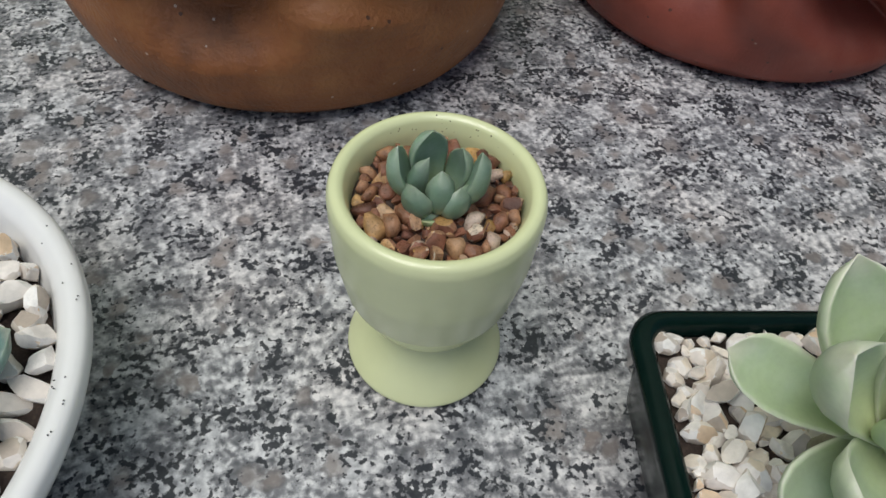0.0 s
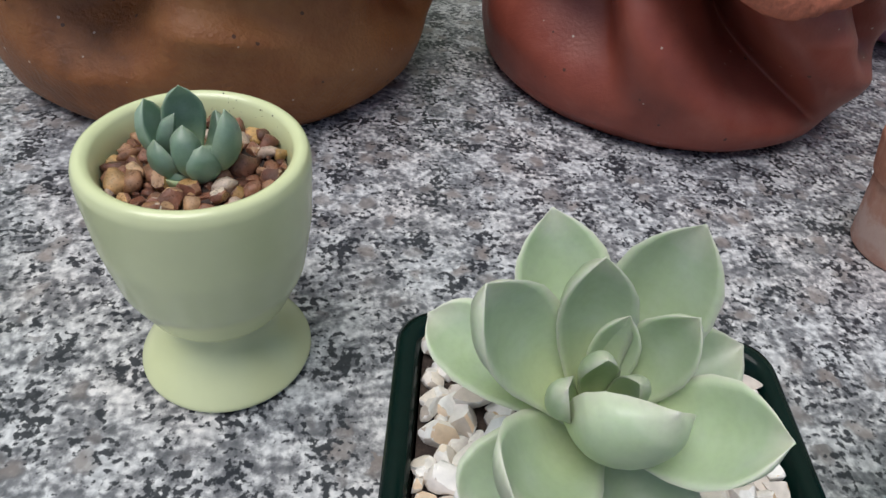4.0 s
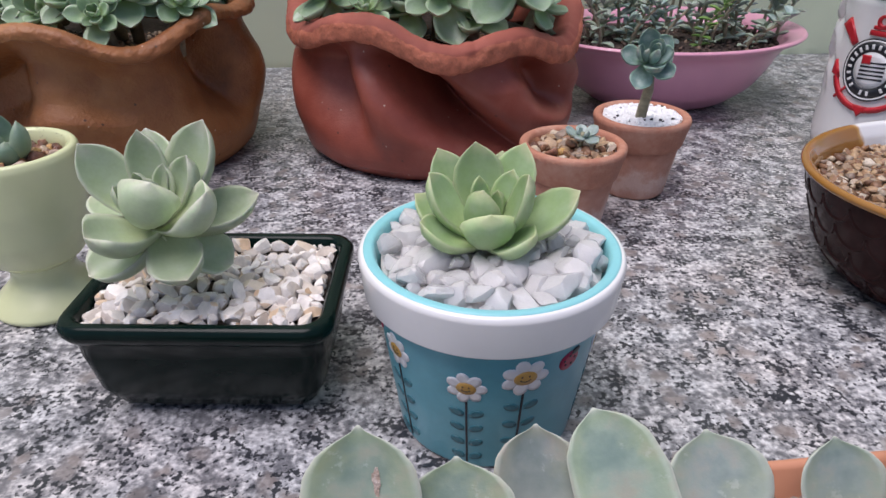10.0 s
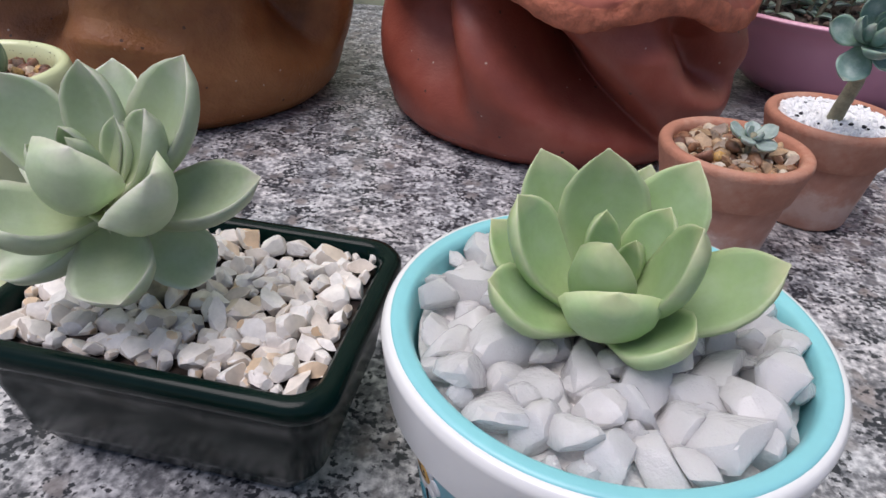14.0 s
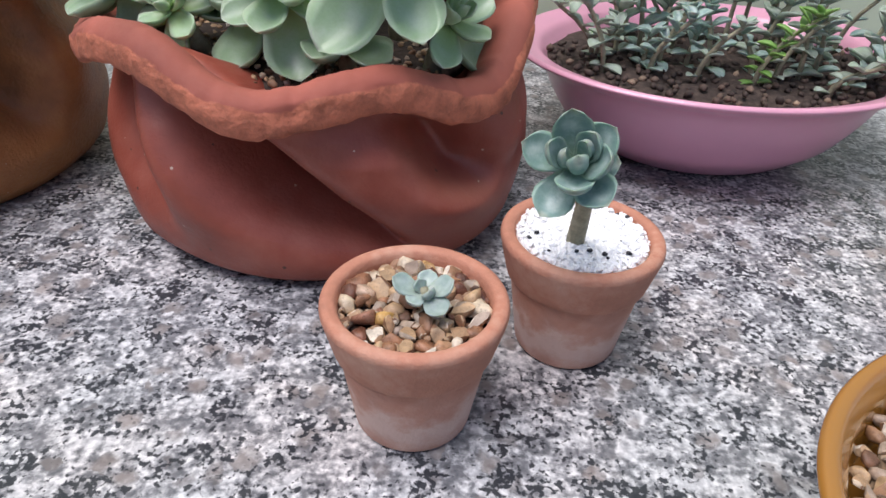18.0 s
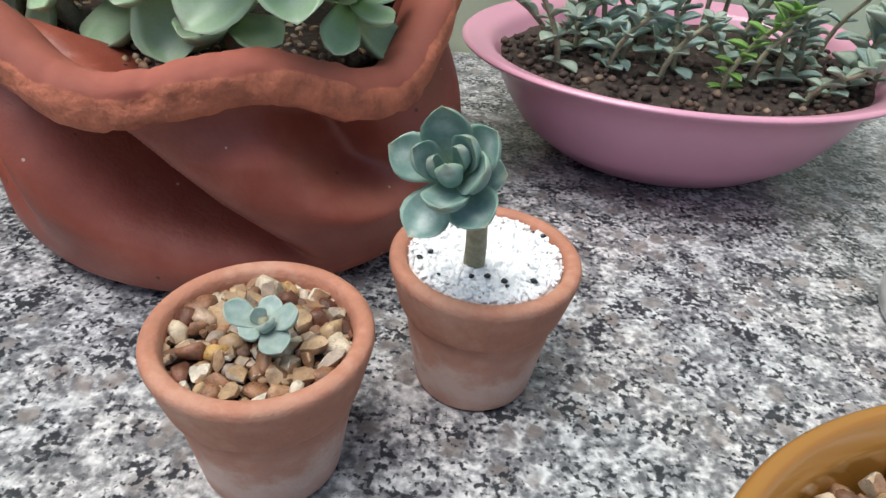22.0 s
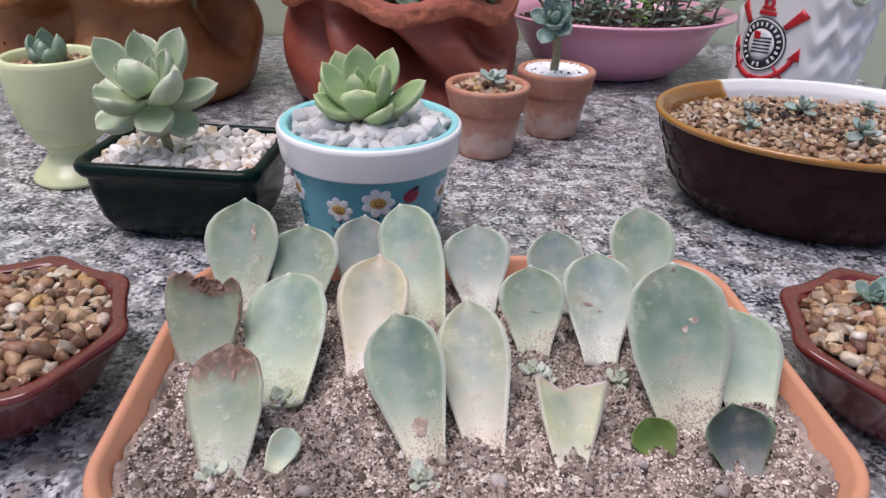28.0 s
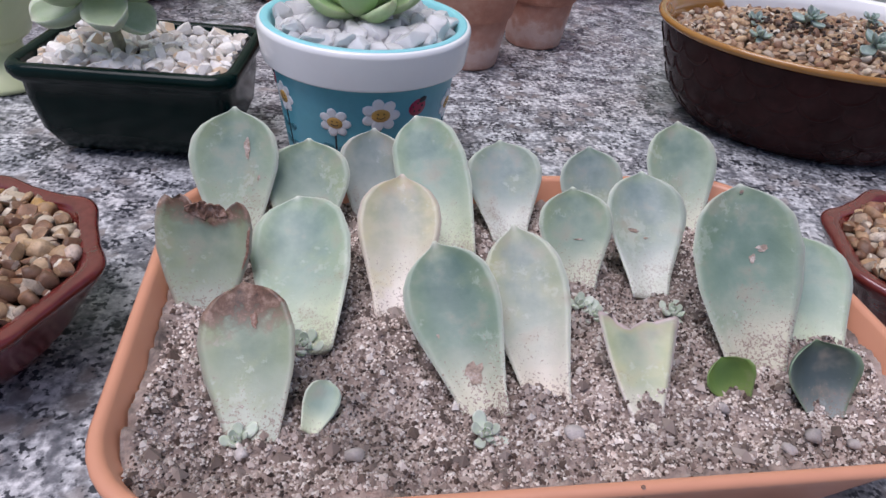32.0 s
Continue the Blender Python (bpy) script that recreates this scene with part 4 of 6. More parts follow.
# ---- large sack-shaped pots ----
def sack_pot(name, at, label, clay, lip_clay, belly, rims, folds, lip, base_r):
    """A pot pressed like a cloth sack. rims: angle, height and radius of the lip; folds: creases (angle at the lip, drift, width, depth, reach)."""
    p = thing(name, (*at, 0), label, "planter", "large clay pots")
    ang = [r[0] for r in rims]
    xs = [a - 360 for a in ang] + ang + [a + 360 for a in ang]
    zs, rs = [r[1] for r in rims] * 3, [r[2] for r in rims] * 3

    def smooth(a, ys):
        k = [float(np.interp(a + d, xs, ys)) for d in (-7, -3.5, 0, 3.5, 7)]
        return (k[0] + 2 * k[1] + 3 * k[2] + 2 * k[3] + k[4]) / 9

    n, m = 420, 64
    prof_v = [0.0, 0.03, 0.08, 0.18, 0.34, 0.52, 0.70, 0.85, 0.95, 1.0]
    prof_r = [base_r, base_r + 0.0035, base_r + 0.0075, belly * 0.975, belly, belly * 0.985, belly * 0.945, belly * 0.915, belly * 0.92, belly * 0.95]

    def radius(a, v):
        pr = sum(float(np.interp(min(1, max(0, v + d)), prof_v, prof_r)) for d in (-0.04, -0.02, 0, 0.02, 0.04)) / 5 if v > 0.1 else float(np.interp(v, prof_v, prof_r))
        k = max(0.0, (v - 0.55) / 0.45) ** 2
        r = pr * (1 - k) + (smooth(a, rs) - 0.0015) * k
        for a0, drift, w, depth, reach in folds:
            c = a0 + drift * (1 - v)
            x = ((a - c + 180) % 360 - 180) / w
            deep = depth > 0.03
            s = math.exp(-(x * (0.7 if deep else 0.6)) ** 2) if x < 0 else math.exp(-(x * (3.6 if deep else 1.5)) ** 2)
            bulge = min(0.34, 0.009 / depth) * math.exp(-((x - 1.5) * 0.8) ** 2) * max(0.0, min(1.0, (0.97 - v) / 0.3))
            grow = max(0.0, min(1.0, (v - reach) / (0.62 - reach)))
            r -= depth * (s - bulge) * grow * grow * (3 - 2 * grow) * (1 - max(0.0, (v - 0.8) / 0.2))
        return r

    vs, fs = [], []
    for j in range(m + 1):
        v = j / m
        for i in range(n):
            a = 360 * i / n
            r, z = radius(a, v), v * smooth(a, zs)
            r += 0.0008 * noise.noise(Vector((math.cos(radians(a)) * 3, math.sin(radians(a)) * 3, v * 4)))
            for a0, drift, w, depth, reach in folds:
                if depth > 0.03:
                    # the right side of the deep fold hangs over it
                    x = ((a - a0 - drift * (1 - v) + 180) % 360 - 180) / w
                    grow = max(0.0, min(1.0, (v - reach) / (0.5 - reach)))
                    a -= 5.5 * math.exp(-((x - 0.32) / 0.30) ** 2) * grow * (1 - max(0.0, v - 0.85) / 0.15 * 0.6)
            vs.append((r * math.cos(radians(a)), r * math.sin(radians(a)), z if v > 0 else 0.0))
    for j in range(4):
        for i in range(n):
            a = 360 * i / n
            z, r = smooth(a, zs) * (1 - 0.05 * (j + 1)), radius(a, 1 - 0.05 * (j + 1)) - 0.007
            vs.append((r * math.cos(radians(a)), r * math.sin(radians(a)), z))
    rows = m + 5
    for j in range(rows - 1):
        for i in range(n):
            k = (i + 1) % n
            fs.append((j * n + i, j * n + k, (j + 1) * n + k, (j + 1) * n + i))
    fs.append(tuple(range(n - 1, -1, -1)))
    part("body", (vs, fs), clay, p)
    vs, fs, q = [], [], 28
    inner, drop = lip[3], lip[4]
    for i in range(n):
        a = radians(360 * i / n)
        r, z = smooth(360 * i / n, rs), smooth(360 * i / n, zs)
        k = 1 + 0.16 * noise.noise(Vector((math.cos(a) * 7, math.sin(a) * 7, 1.3))) + 0.09 * noise.noise(Vector((math.cos(a) * 23, math.sin(a) * 23, 4.0))) + 0.04 * noise.noise(Vector((math.cos(a) * 60, math.sin(a) * 60, 7.0)))
        for j in range(q):
            b = 2 * math.pi * j / q
            c0, s0 = math.cos(b), math.sin(b)
            c0, s0 = math.copysign(abs(c0) ** 0.7, c0), math.copysign(abs(s0) ** 0.7, s0)
            rr = r + (lip[0] * k if c0 > 0 else inner) * c0
            zz = z + lip[1] * k * s0 * (1 if c0 > 0 else 1 + 0.55 * c0) - lip[2] * c0 - (drop * c0 * c0 if c0 < 0 else 0)
            at3 = Vector((rr * math.cos(a), rr * math.sin(a), zz))
            rag = 1.0 if -0.85 < s0 < 0.6 and c0 > 0 else 0.2
            g = rag * (0.0009 * noise.noise(at3 * 170) + 0.0006 * noise.noise(at3 * 420) - 0.0012 * max(0.0, noise.noise(at3 * 90) - 0.25))
            vs.append(((rr + g) * math.cos(a), (rr + g) * math.sin(a), zz + g))
    for i in range(n):
        for j in range(q):
            i2, j2 = (i + 1) % n, (j + 1) % q
            fs.append((i * q + j, i2 * q + j, i2 * q + j2, i * q + j2))
    me = mesh_of("lip", vs, fs)
    # the outer edge was torn and left rough, the top of the lip was smoothed
    torn = []
    for i in range(n):
        for j in range(q):
            b = j / q if j < q / 2 else j / q - 1
            torn.append(max(0.0, min(1.0, 0.5 + (0.10 - b) * 6)) if b > -0.06 else max(0.0, min(1.0, 0.5 + (b + 0.27) * 6)))
    me.attributes.new("torn", "FLOAT", "POINT").data.foreach_set("value", torn)
    part("lip", me, lip_clay, p, "wavy rolled clay lip with a rough torn edge")
    return p


RED_AT, OCHRE_AT = (0.1510, 0.309), (-0.0535, 0.2785)
sack_pot("clay_sack_pot", RED_AT, "large red-brown terracotta pot shaped like a gathered sack", RED_CLAY, RED_LIP, 0.0885,
         [(0, 0.094, 0.080), (25, 0.088, 0.080), (60, 0.080, 0.080), (100, 0.092, 0.082), (140, 0.082, 0.08), (180, 0.090, 0.082), (205, 0.076, 0.084), (222, 0.077, 0.086), (239, 0.0860, 0.087), (253, 0.0880, 0.087), (263, 0.0820, 0.089), (272, 0.0738, 0.091), (280, 0.0725, 0.091), (292, 0.0772, 0.088), (306, 0.0800, 0.084), (321, 0.0705, 0.086), (333, 0.0685, 0.087), (346, 0.0850, 0.084)],
         [(266, 56, 15, 0.052, 0.10), (224, 30, 10, 0.017, 0.12), (318, 26, 10, 0.018, 0.42), (30, 40, 12, 0.012, 0.2), (90, 40, 12, 0.012, 0.2), (160, 40, 12, 0.012, 0.2)], (0.0066, 0.0066, 0.0025, 0.013, 0.007), 0.0765)
sack_pot("clay_sack_pot", OCHRE_AT, "large ochre-brown terracotta pot with a frilled wavy rim", OCHRE, OCHRE, 0.0945,
         [(0, 0.0880, 0.097), (15, 0.0930, 0.090), (45, 0.084, 0.088), (80, 0.092, 0.09), (120, 0.08, 0.088), (160, 0.092, 0.09), (200, 0.084, 0.09), (225, 0.0900, 0.094), (240, 0.0830, 0.099), (257, 0.0740, 0.099), (268, 0.0855, 0.094), (280, 0.0925, 0.093), (292, 0.0885, 0.095), (304, 0.0770, 0.099), (314, 0.0770, 0.098), (328, 0.0865, 0.094), (342, 0.0915, 0.092), (350, 0.086, 0.089)],
         [(268, 2, 12, 0.022, 0.30), (346, 10, 10, 0.0299, 0.20), (296, 2, 16, 0.008, 0.5), (215, 10, 12, 0.008, 0.3), (60, 10, 10, 0.012, 0.3), (130, 10, 10, 0.012, 0.3)], (0.0052, 0.0034, 0.002, 0.008, 0.004), 0.0815)
for ang, z, r in ((243, 0.047, 0.0016), (246, 0.0253, 0.0019), (233, 0.0711, 0.0009)):
    part("pit", lathe(rounded([(0.0, 0.0), (r, 0.0), (r * 0.6, 0.0006), (0.0, 0.0008)], 0.0002), 10, 0.6, 1.2), simple("dark_pit", (0.03, 0.015, 0.01), 0.9), bpy.data.objects["clay_sack_pot.001"], "dark pit in the clay", Matrix.Rotation(radians(ang), 4, "Z") @ Matrix.Translation((0.0925 if z < 0.06 else 0.0875, 0, z)) @ Matrix.Rotation(radians(90), 4, "Y"))
for at, label in ((RED_AT, "dark gritty soil in the red clay pot"), (OCHRE_AT, "dark gritty soil in the ochre clay pot")):
    t = thing("soil_bed", (*at, 0.068), label, "soil")
    part("soil", lathe([(0.0, -0.004), (0.062, -0.004), (0.062, 0.0), (0.05, 0.003), (0.0, 0.004)], 40), SOIL_DARK, t)
    scatter(t, "pebble", PEB_TAN, disc(0.066), (-0.066, 0.066, -0.066, 0.0), 0.003, (0.002, 0.0042), 3000, 290, 31, 0.8)


def big_succulent(at, radius, axis, count, seed, label, material=LEAF_BIG, stem=None, **kw):
    t = thing("succulent", at, label, "succulent", "succulents in the large pots")
    rosette(t, (0, 0, 0), axis, radius, count, material, seed, **kw)
    low = stem or (-axis[0] * 0.02, -axis[1] * 0.02 + 0.004, -0.03)
    part("stem", tube([(0, 0, 0), (low[0] * 0.6, low[1] * 0.6, low[2] * 0.5), low], 0.0035, 8), STEM, t)


TXT = "grey-green succulent rosette with broad pale leaves in a clay pot"
for at, r, ax, n, sd, w, lo in (
    ((0.199, 0.256, 0.115), 0.038, (0.22, -0.58, 0.76), 17, 1, 0.64, -38), ((0.157, 0.262, 0.097), 0.028, (0.12, -0.55, 0.82), 17, 2, 0.70, -34), ((0.094, 0.268, 0.096), 0.029, (-0.30, -0.45, 0.82), 17, 4, 0.60, -34),
    ((0.130, 0.282, 0.112), 0.036, (-0.25, -0.35, 0.9), 14, 3, 0.72, -30), ((0.118, 0.258, 0.088), 0.020, (-0.2, -0.6, 0.75), 11, 10, 0.60, -25),
    ((0.160, 0.312, 0.132), 0.040, (0.05, -0.15, 1.0), 15, 5, 0.68, -25), ((0.205, 0.318, 0.112), 0.036, (0.5, 0.1, 0.9), 13, 6, 0.68, -20), ((0.098, 0.322, 0.110), 0.036, (-0.5, 0.2, 0.9), 13, 7, 0.68, -20), ((0.150, 0.352, 0.114), 0.036, (0, 0.5, 0.9), 13, 8, 0.68, -20),
    ((0.176, 0.266, 0.082), 0.024, (0.05, -0.45, 0.9), 9, 9, 0.80, -10), ((0.212, 0.272, 0.090), 0.024, (0.5, -0.4, 0.8), 11, 12, 0.62, -25), ((0.140, 0.272, 0.086), 0.026, (-0.1, -0.4, 0.9), 10, 14, 0.78, -20)):
    big_succulent(at, r, ax, n, sd, TXT, shape="round", width=w, thick=0.15, cup=0.24, low=lo, high=76)
for at, r, ax, n, sd in (
    ((-0.090, 0.243, 0.108), 0.031, (-0.2, -0.6, 0.7), 17, 21), ((-0.026, 0.222, 0.100), 0.021, (0.1, -0.6, 0.7), 19, 22), ((-0.002, 0.230, 0.104), 0.024, (0.3, -0.6, 0.7), 19, 23), ((-0.056, 0.245, 0.110), 0.034, (0.0, -0.5, 0.8), 16, 24), ((0.014, 0.258, 0.106), 0.026, (0.5, -0.3, 0.8), 16, 25),
    ((-0.045, 0.285, 0.122), 0.036, (0, -0.1, 1), 16, 26), ((-0.100, 0.280, 0.112), 0.034, (-0.5, 0, 0.9), 15, 27), ((-0.012, 0.295, 0.116), 0.034, (0.4, 0.1, 0.9), 15, 28), ((-0.06, 0.325, 0.112), 0.036, (0, 0.5, 0.9), 15, 29), ((-0.118, 0.240, 0.096), 0.027, (-0.5, -0.5, 0.6), 15, 30), ((0.012, 0.300, 0.106), 0.028, (0.6, 0.1, 0.8), 14, 31), ((-0.066, 0.232, 0.094), 0.022, (-0.1, -0.7, 0.6), 14, 32), ((-0.022, 0.246, 0.094), 0.024, (0.1, -0.6, 0.7), 14, 33), ((-0.044, 0.224, 0.092), 0.022, (0.0, -0.8, 0.5), 13, 34), ((-0.090, 0.222, 0.092), 0.024, (-0.3, -0.7, 0.5), 13, 35), ((-0.010, 0.212, 0.093), 0.018, (0.2, -0.8, 0.5), 13, 36), ((0.020, 0.238, 0.095), 0.022, (0.5, -0.6, 0.5), 13, 37), ((-0.075, 0.262, 0.112), 0.03, (-0.2, -0.5, 0.8), 14, 38)):
    big_succulent(at, r, ax, n + 2, sd, TXT, shape="spade", width=0.66, thick=0.15, cup=0.24, low=-24 if r > 0.0255 else 2, high=76)
t = thing("succulent", (-0.270, 0.405, 0.0), "bright green trailing plant beside the ochre pot", "plant")
rg = random.Random(5)
for k in range(5):
    x, y = rg.uniform(-0.05, 0.03), rg.uniform(-0.02, 0.02)
    part("stem", tube([(x, y, 0.0), (x * 1.2, y, 0.03), (x * 1.4, y, 0.055)], 0.0015, 6), STEM, t)
    rosette(t, (x * 1.3, y - 0.004, rg.uniform(0.02, 0.06)), (rg.uniform(-0.4, 0.4), -0.5, 0.8), 0.03, 12, LEAF_BRIGHT, k, shape="long", width=0.4)

# ---- pink bowl ----
bowl = thing("wash_bowl", (0.3243, 0.4165, 0), "oval pink plastic bowl planted with mixed succulents", "bowl")
bowl.rotation_euler.z = 0.40
part("shell", lathe(rounded([(0.0, 0.0), (0.050, 0.0), (0.057, 0.0015), (0.073, 0.013), (0.0835, 0.028), (0.0895, 0.0400), (0.0945, 0.0456), (0.1045, 0.0500), (0.1072, 0.0520), (0.105, 0.0537), (0.093, 0.0500), (0.0885, 0.044), (0.068, 0.016), (0.0, 0.010)], 0.005, 6), 90, 1.0, 0.82), PINK, bowl)
t = thing("soil_bed", (0.3243, 0.4165, 0.0425), "dark crumbly potting soil in the pink bowl", "soil")
t.rotation_euler.z = 0.40


def lumpy_disc(r, sy, amp, freq, n=64, m=22, seed=0.0):
    vs, fs = [(0, 0, 0.002)], []
    for j in range(1, m + 1):
        for i in range(n):
            a, k = 2 * math.pi * i / n, j / m
            x, y = r * k * math.cos(a), r * sy * k * math.sin(a)
            vs.append((x, y, amp * (noise.noise(Vector((x * freq, y * freq, seed))) + 0.5 * noise.noise(Vector((x * freq * 3, y * freq * 3, seed)))) + 0.004 * (1 - k * k)))
    fs += [(0, 1 + i, 1 + (i + 1) % n) for i in range(n)]
    for j in range(m - 1):
        fs += [(1 + j * n + i, 1 + (j + 1) * n + i, 1 + (j + 1) * n + (i + 1) % n, 1 + j * n + (i + 1) % n) for i in range(n)]
    return vs, fs


part("soil", lumpy_disc(0.0905, 0.82, 0.0025, 60), SOIL_DARK, t)
CRUMB = random_material("soil_crumb", [(0.0, (0.03, 0.02, 0.016)), (0.6, (0.07, 0.045, 0.035)), (0.9, (0.14, 0.09, 0.065)), (1.0, (0.35, 0.25, 0.17))], 0.9, 6.0)
PEB_CRUMB = stone_set("crumb", CRUMB, 5, rough=0.5, sub=1)
scatter(t, "crumb", PEB_CRUMB, disc(0.089, 0.072), (-0.09, 0.09, -0.075, 0.03), 0.0035, (0.0025, 0.006), 2500, 300, 41, 0.9)


def stalk(at, height, lean, pairs, leaf_len, material, seed, label, shape="long", width=0.42):
    """An upright stem with leaves in pairs, tighter towards the top."""
    t = thing("succulent", at, label, "succulent", "succulents in the pink bowl")
    rng = random.Random(seed)
    pts = [Vector((lean[0] * k * k, lean[1] * k * k, height * k)) for k in (0, 0.25, 0.5, 0.75, 1)]
    part("stem", tube([pts[0] - Vector((0, 0, 0.004))] + pts[1:], 0.0014, 7, 0.7), STEM, t)
    me = leaf_mesh(leaf_len, leaf_len * width, leaf_len * 0.13, 0.20, -0.08, shape, 8, 6)
    me.materials.append(material)
    for i in range(pairs):
        k = 0.08 + 0.92 * (i / max(1, pairs - 1)) ** 0.8
        p = Vector((lean[0] * k * k, lean[1] * k * k, height * k))
        for s in range(2 if i < pairs - 1 else 5):
            a = i * 1.45 + s * (math.pi if i < pairs - 1 else 1.6) + rng.uniform(-0.4, 0.4) + seed
            el = radians(-4 + 40 * k + rng.uniform(-18, 18))
            d = Vector((math.cos(a) * math.cos(el), math.sin(a) * math.cos(el), math.sin(el)))
            part("leaf", me, material, t, "", frame_between(p, p + d, Vector((0, 0, 1))) @ Matrix.Scale(rng.uniform(0.7, 1.1), 4))
    return t


GREYS, FRESH = "grey-green stonecrop stem with narrow fleshy leaves", "bright green stonecrop stem with small leaves"
for x, y, h, lx, ly, pr, ll, mt, sh, w in (
    (0.268, 0.372, 0.045, -0.004, -0.004, 6, 0.017, LEAF_GREY, "spade", 0.55), (0.285, 0.400, 0.075, 0.002, 0.0, 9, 0.020, LEAF_BLUE, "long", 0.42), (0.318, 0.385, 0.062, 0.0, -0.002, 9, 0.016, LEAF_BLUE, "spade", 0.5),
    (0.338, 0.372, 0.052, 0.002, -0.003, 11, 0.012, LEAF_BRIGHT, "long", 0.4), (0.345, 0.410, 0.078, 0.006, 0.0, 8, 0.018, LEAF_GREY, "long", 0.45), (0.362, 0.390, 0.062, -0.004, 0.0, 8, 0.019, LEAF_GREY, "long", 0.5), (0.372, 0.425, 0.082, 0.012, 0.0, 7, 0.019, LEAF_GREY, "long", 0.5),
    (0.392, 0.398, 0.048, 0.0, -0.004, 6, 0.024, LEAF_GREY, "spade", 0.6), (0.398, 0.418, 0.074, 0.022, 0.006, 8, 0.020, LEAF_BLUE, "long", 0.36), (0.275, 0.440, 0.06, -0.004, 0.0, 7, 0.018, LEAF_GREY, "long", 0.45), (0.320, 0.440, 0.066, 0.0, 0.002, 8, 0.016, LEAF_BLUE, "long", 0.45),
    (0.302, 0.412, 0.05, 0.004, 0, 7, 0.018, LEAF_GREY, "spade", 0.55), (0.372, 0.372, 0.03, 0.0, -0.003, 5, 0.013, LEAF_GREY, "spade", 0.55), (0.312, 0.372, 0.034, -0.002, 0.0, 5, 0.012, LEAF_GREY, "spade", 0.5), (0.384, 0.386, 0.03, 0.004, -0.004, 5, 0.014, LEAF_BLUE, "spade", 0.6), (0.290, 0.376, 0.036, 0.0, 0.0, 6, 0.012, LEAF_BLUE, "spade", 0.5), (0.408, 0.412, 0.05, 0.018, 0.0, 6, 0.015, LEAF_GREY, "long", 0.4), (0.350, 0.386, 0.044, 0.0, 0.0, 7, 0.013, LEAF_GREY, "spade", 0.45), (0.262, 0.390, 0.040, -0.008, -0.002, 6, 0.014, LEAF_GREY, "spade", 0.5)):
    stalk((x, y + 0.008, 0.0445), h * rg.uniform(0.62, 0.86), (lx + rg.uniform(-0.018, 0.018), ly + rg.uniform(-0.012, 0.008)), max(3, pr - 1), ll * rg.uniform(0.62, 0.82), mt, x * 100 + y * 37, FRESH if mt == LEAF_BRIGHT else GREYS, sh, w * 1.25)
# a fringe of low shoots between the taller stems
for k in range(38):
    q, d = rg.uniform(0, 6.28), rg.uniform(0.15, 0.86) ** 0.7
    x, y = 0.086 * d * math.cos(q), 0.068 * d * math.sin(q)
    x, y = 0.3243 + x * math.cos(0.4) - y * math.sin(0.4), 0.4079 + x * math.sin(0.4) + y * math.cos(0.4)
    if y > 0.378 + 0.35 * max(0.0, x - 0.33):
        stalk((x, y + 0.008, 0.0445), rg.uniform(0.012, 0.030) + (0.014 if y > 0.42 else 0.0), (rg.uniform(-0.012, 0.012), rg.uniform(-0.01, 0.004)), rg.randint(3, 5), rg.uniform(0.009, 0.014), rg.choice((LEAF_GREY, LEAF_GREY, LEAF_BLUE)), k * 1.7, GREYS, rg.choice(("spade", "long")), rg.uniform(0.45, 0.62))

# ---- white printed mug ----
MUG_AT = (0.4400, 0.3010)
mug = thing("mug", (*MUG_AT, 0), "white relief-moulded ceramic mug with a red and black printed emblem", "mug")


def mug_r(z):
    return 0.0425 - 0.001 * math.sin(z / 0.095 * 3.1) 


def mug_wave(a, r, z):
    if r < 0.0395 or z < 0.012:
        return r, z
    zig = abs(((a * 5.2) % 2) - 1) * 0.014
    d = 0.0024 * math.sin((z + zig) / 0.0036) * min(1, max(0, (z - 0.03) / 0.03)) * min(1, max(0, (0.0915 - z) / 0.006))
    # the relief fades out under the print
    d *= min(1.0, max(0.0, (abs(a - 3.78) - 0.62) / 0.3))
    return r + d, z


prof = [(0.0, 0.0), (0.0375, 0.0), (0.0405, 0.002), (0.0415, 0.008)] + [(mug_r(z / 1000), z / 1000) for z in range(14, 92, 2)] + [(0.0425, 0.0925), (0.0412, 0.0942), (0.0396, 0.0935), (0.0390, 0.088), (0.0385, 0.03), (0.0, 0.02)]
part("body", lathe(prof, 140, wave=mug_wave), WHITE_GLAZE, mug)


def on_mug(s, z, lift):
    r = mug_r(z) + 0.0010 + lift
    a = s / 0.0432
    return (r * math.cos(a), r * math.sin(a), z)


def mug_decal(name, outline, lift, material, parent, label=""):
    n = len(outline)
    cx, cz = sum(p[0] for p in outline) / n, sum(p[1] for p in outline) / n
    vs = [on_mug(cx, cz, lift)]
    for k in (0.33, 0.67, 1.0):
        vs += [on_mug(cx + (x - cx) * k, cz + (z - cz) * k, lift) for x, z in outline]
    vs += [on_mug(x, z, -0.0016) for x, z in outline]
    fs = [(0, 1 + i, 1 + (i + 1) % n) for i in range(n)]
    for j in range(3):
        fs += [(1 + j * n + i, 1 + (j + 1) * n + i, 1 + (j + 1) * n + (i + 1) % n, 1 + j * n + (i + 1) % n) for i in range(n)]
    return part(name, (vs, fs), material, parent, label)


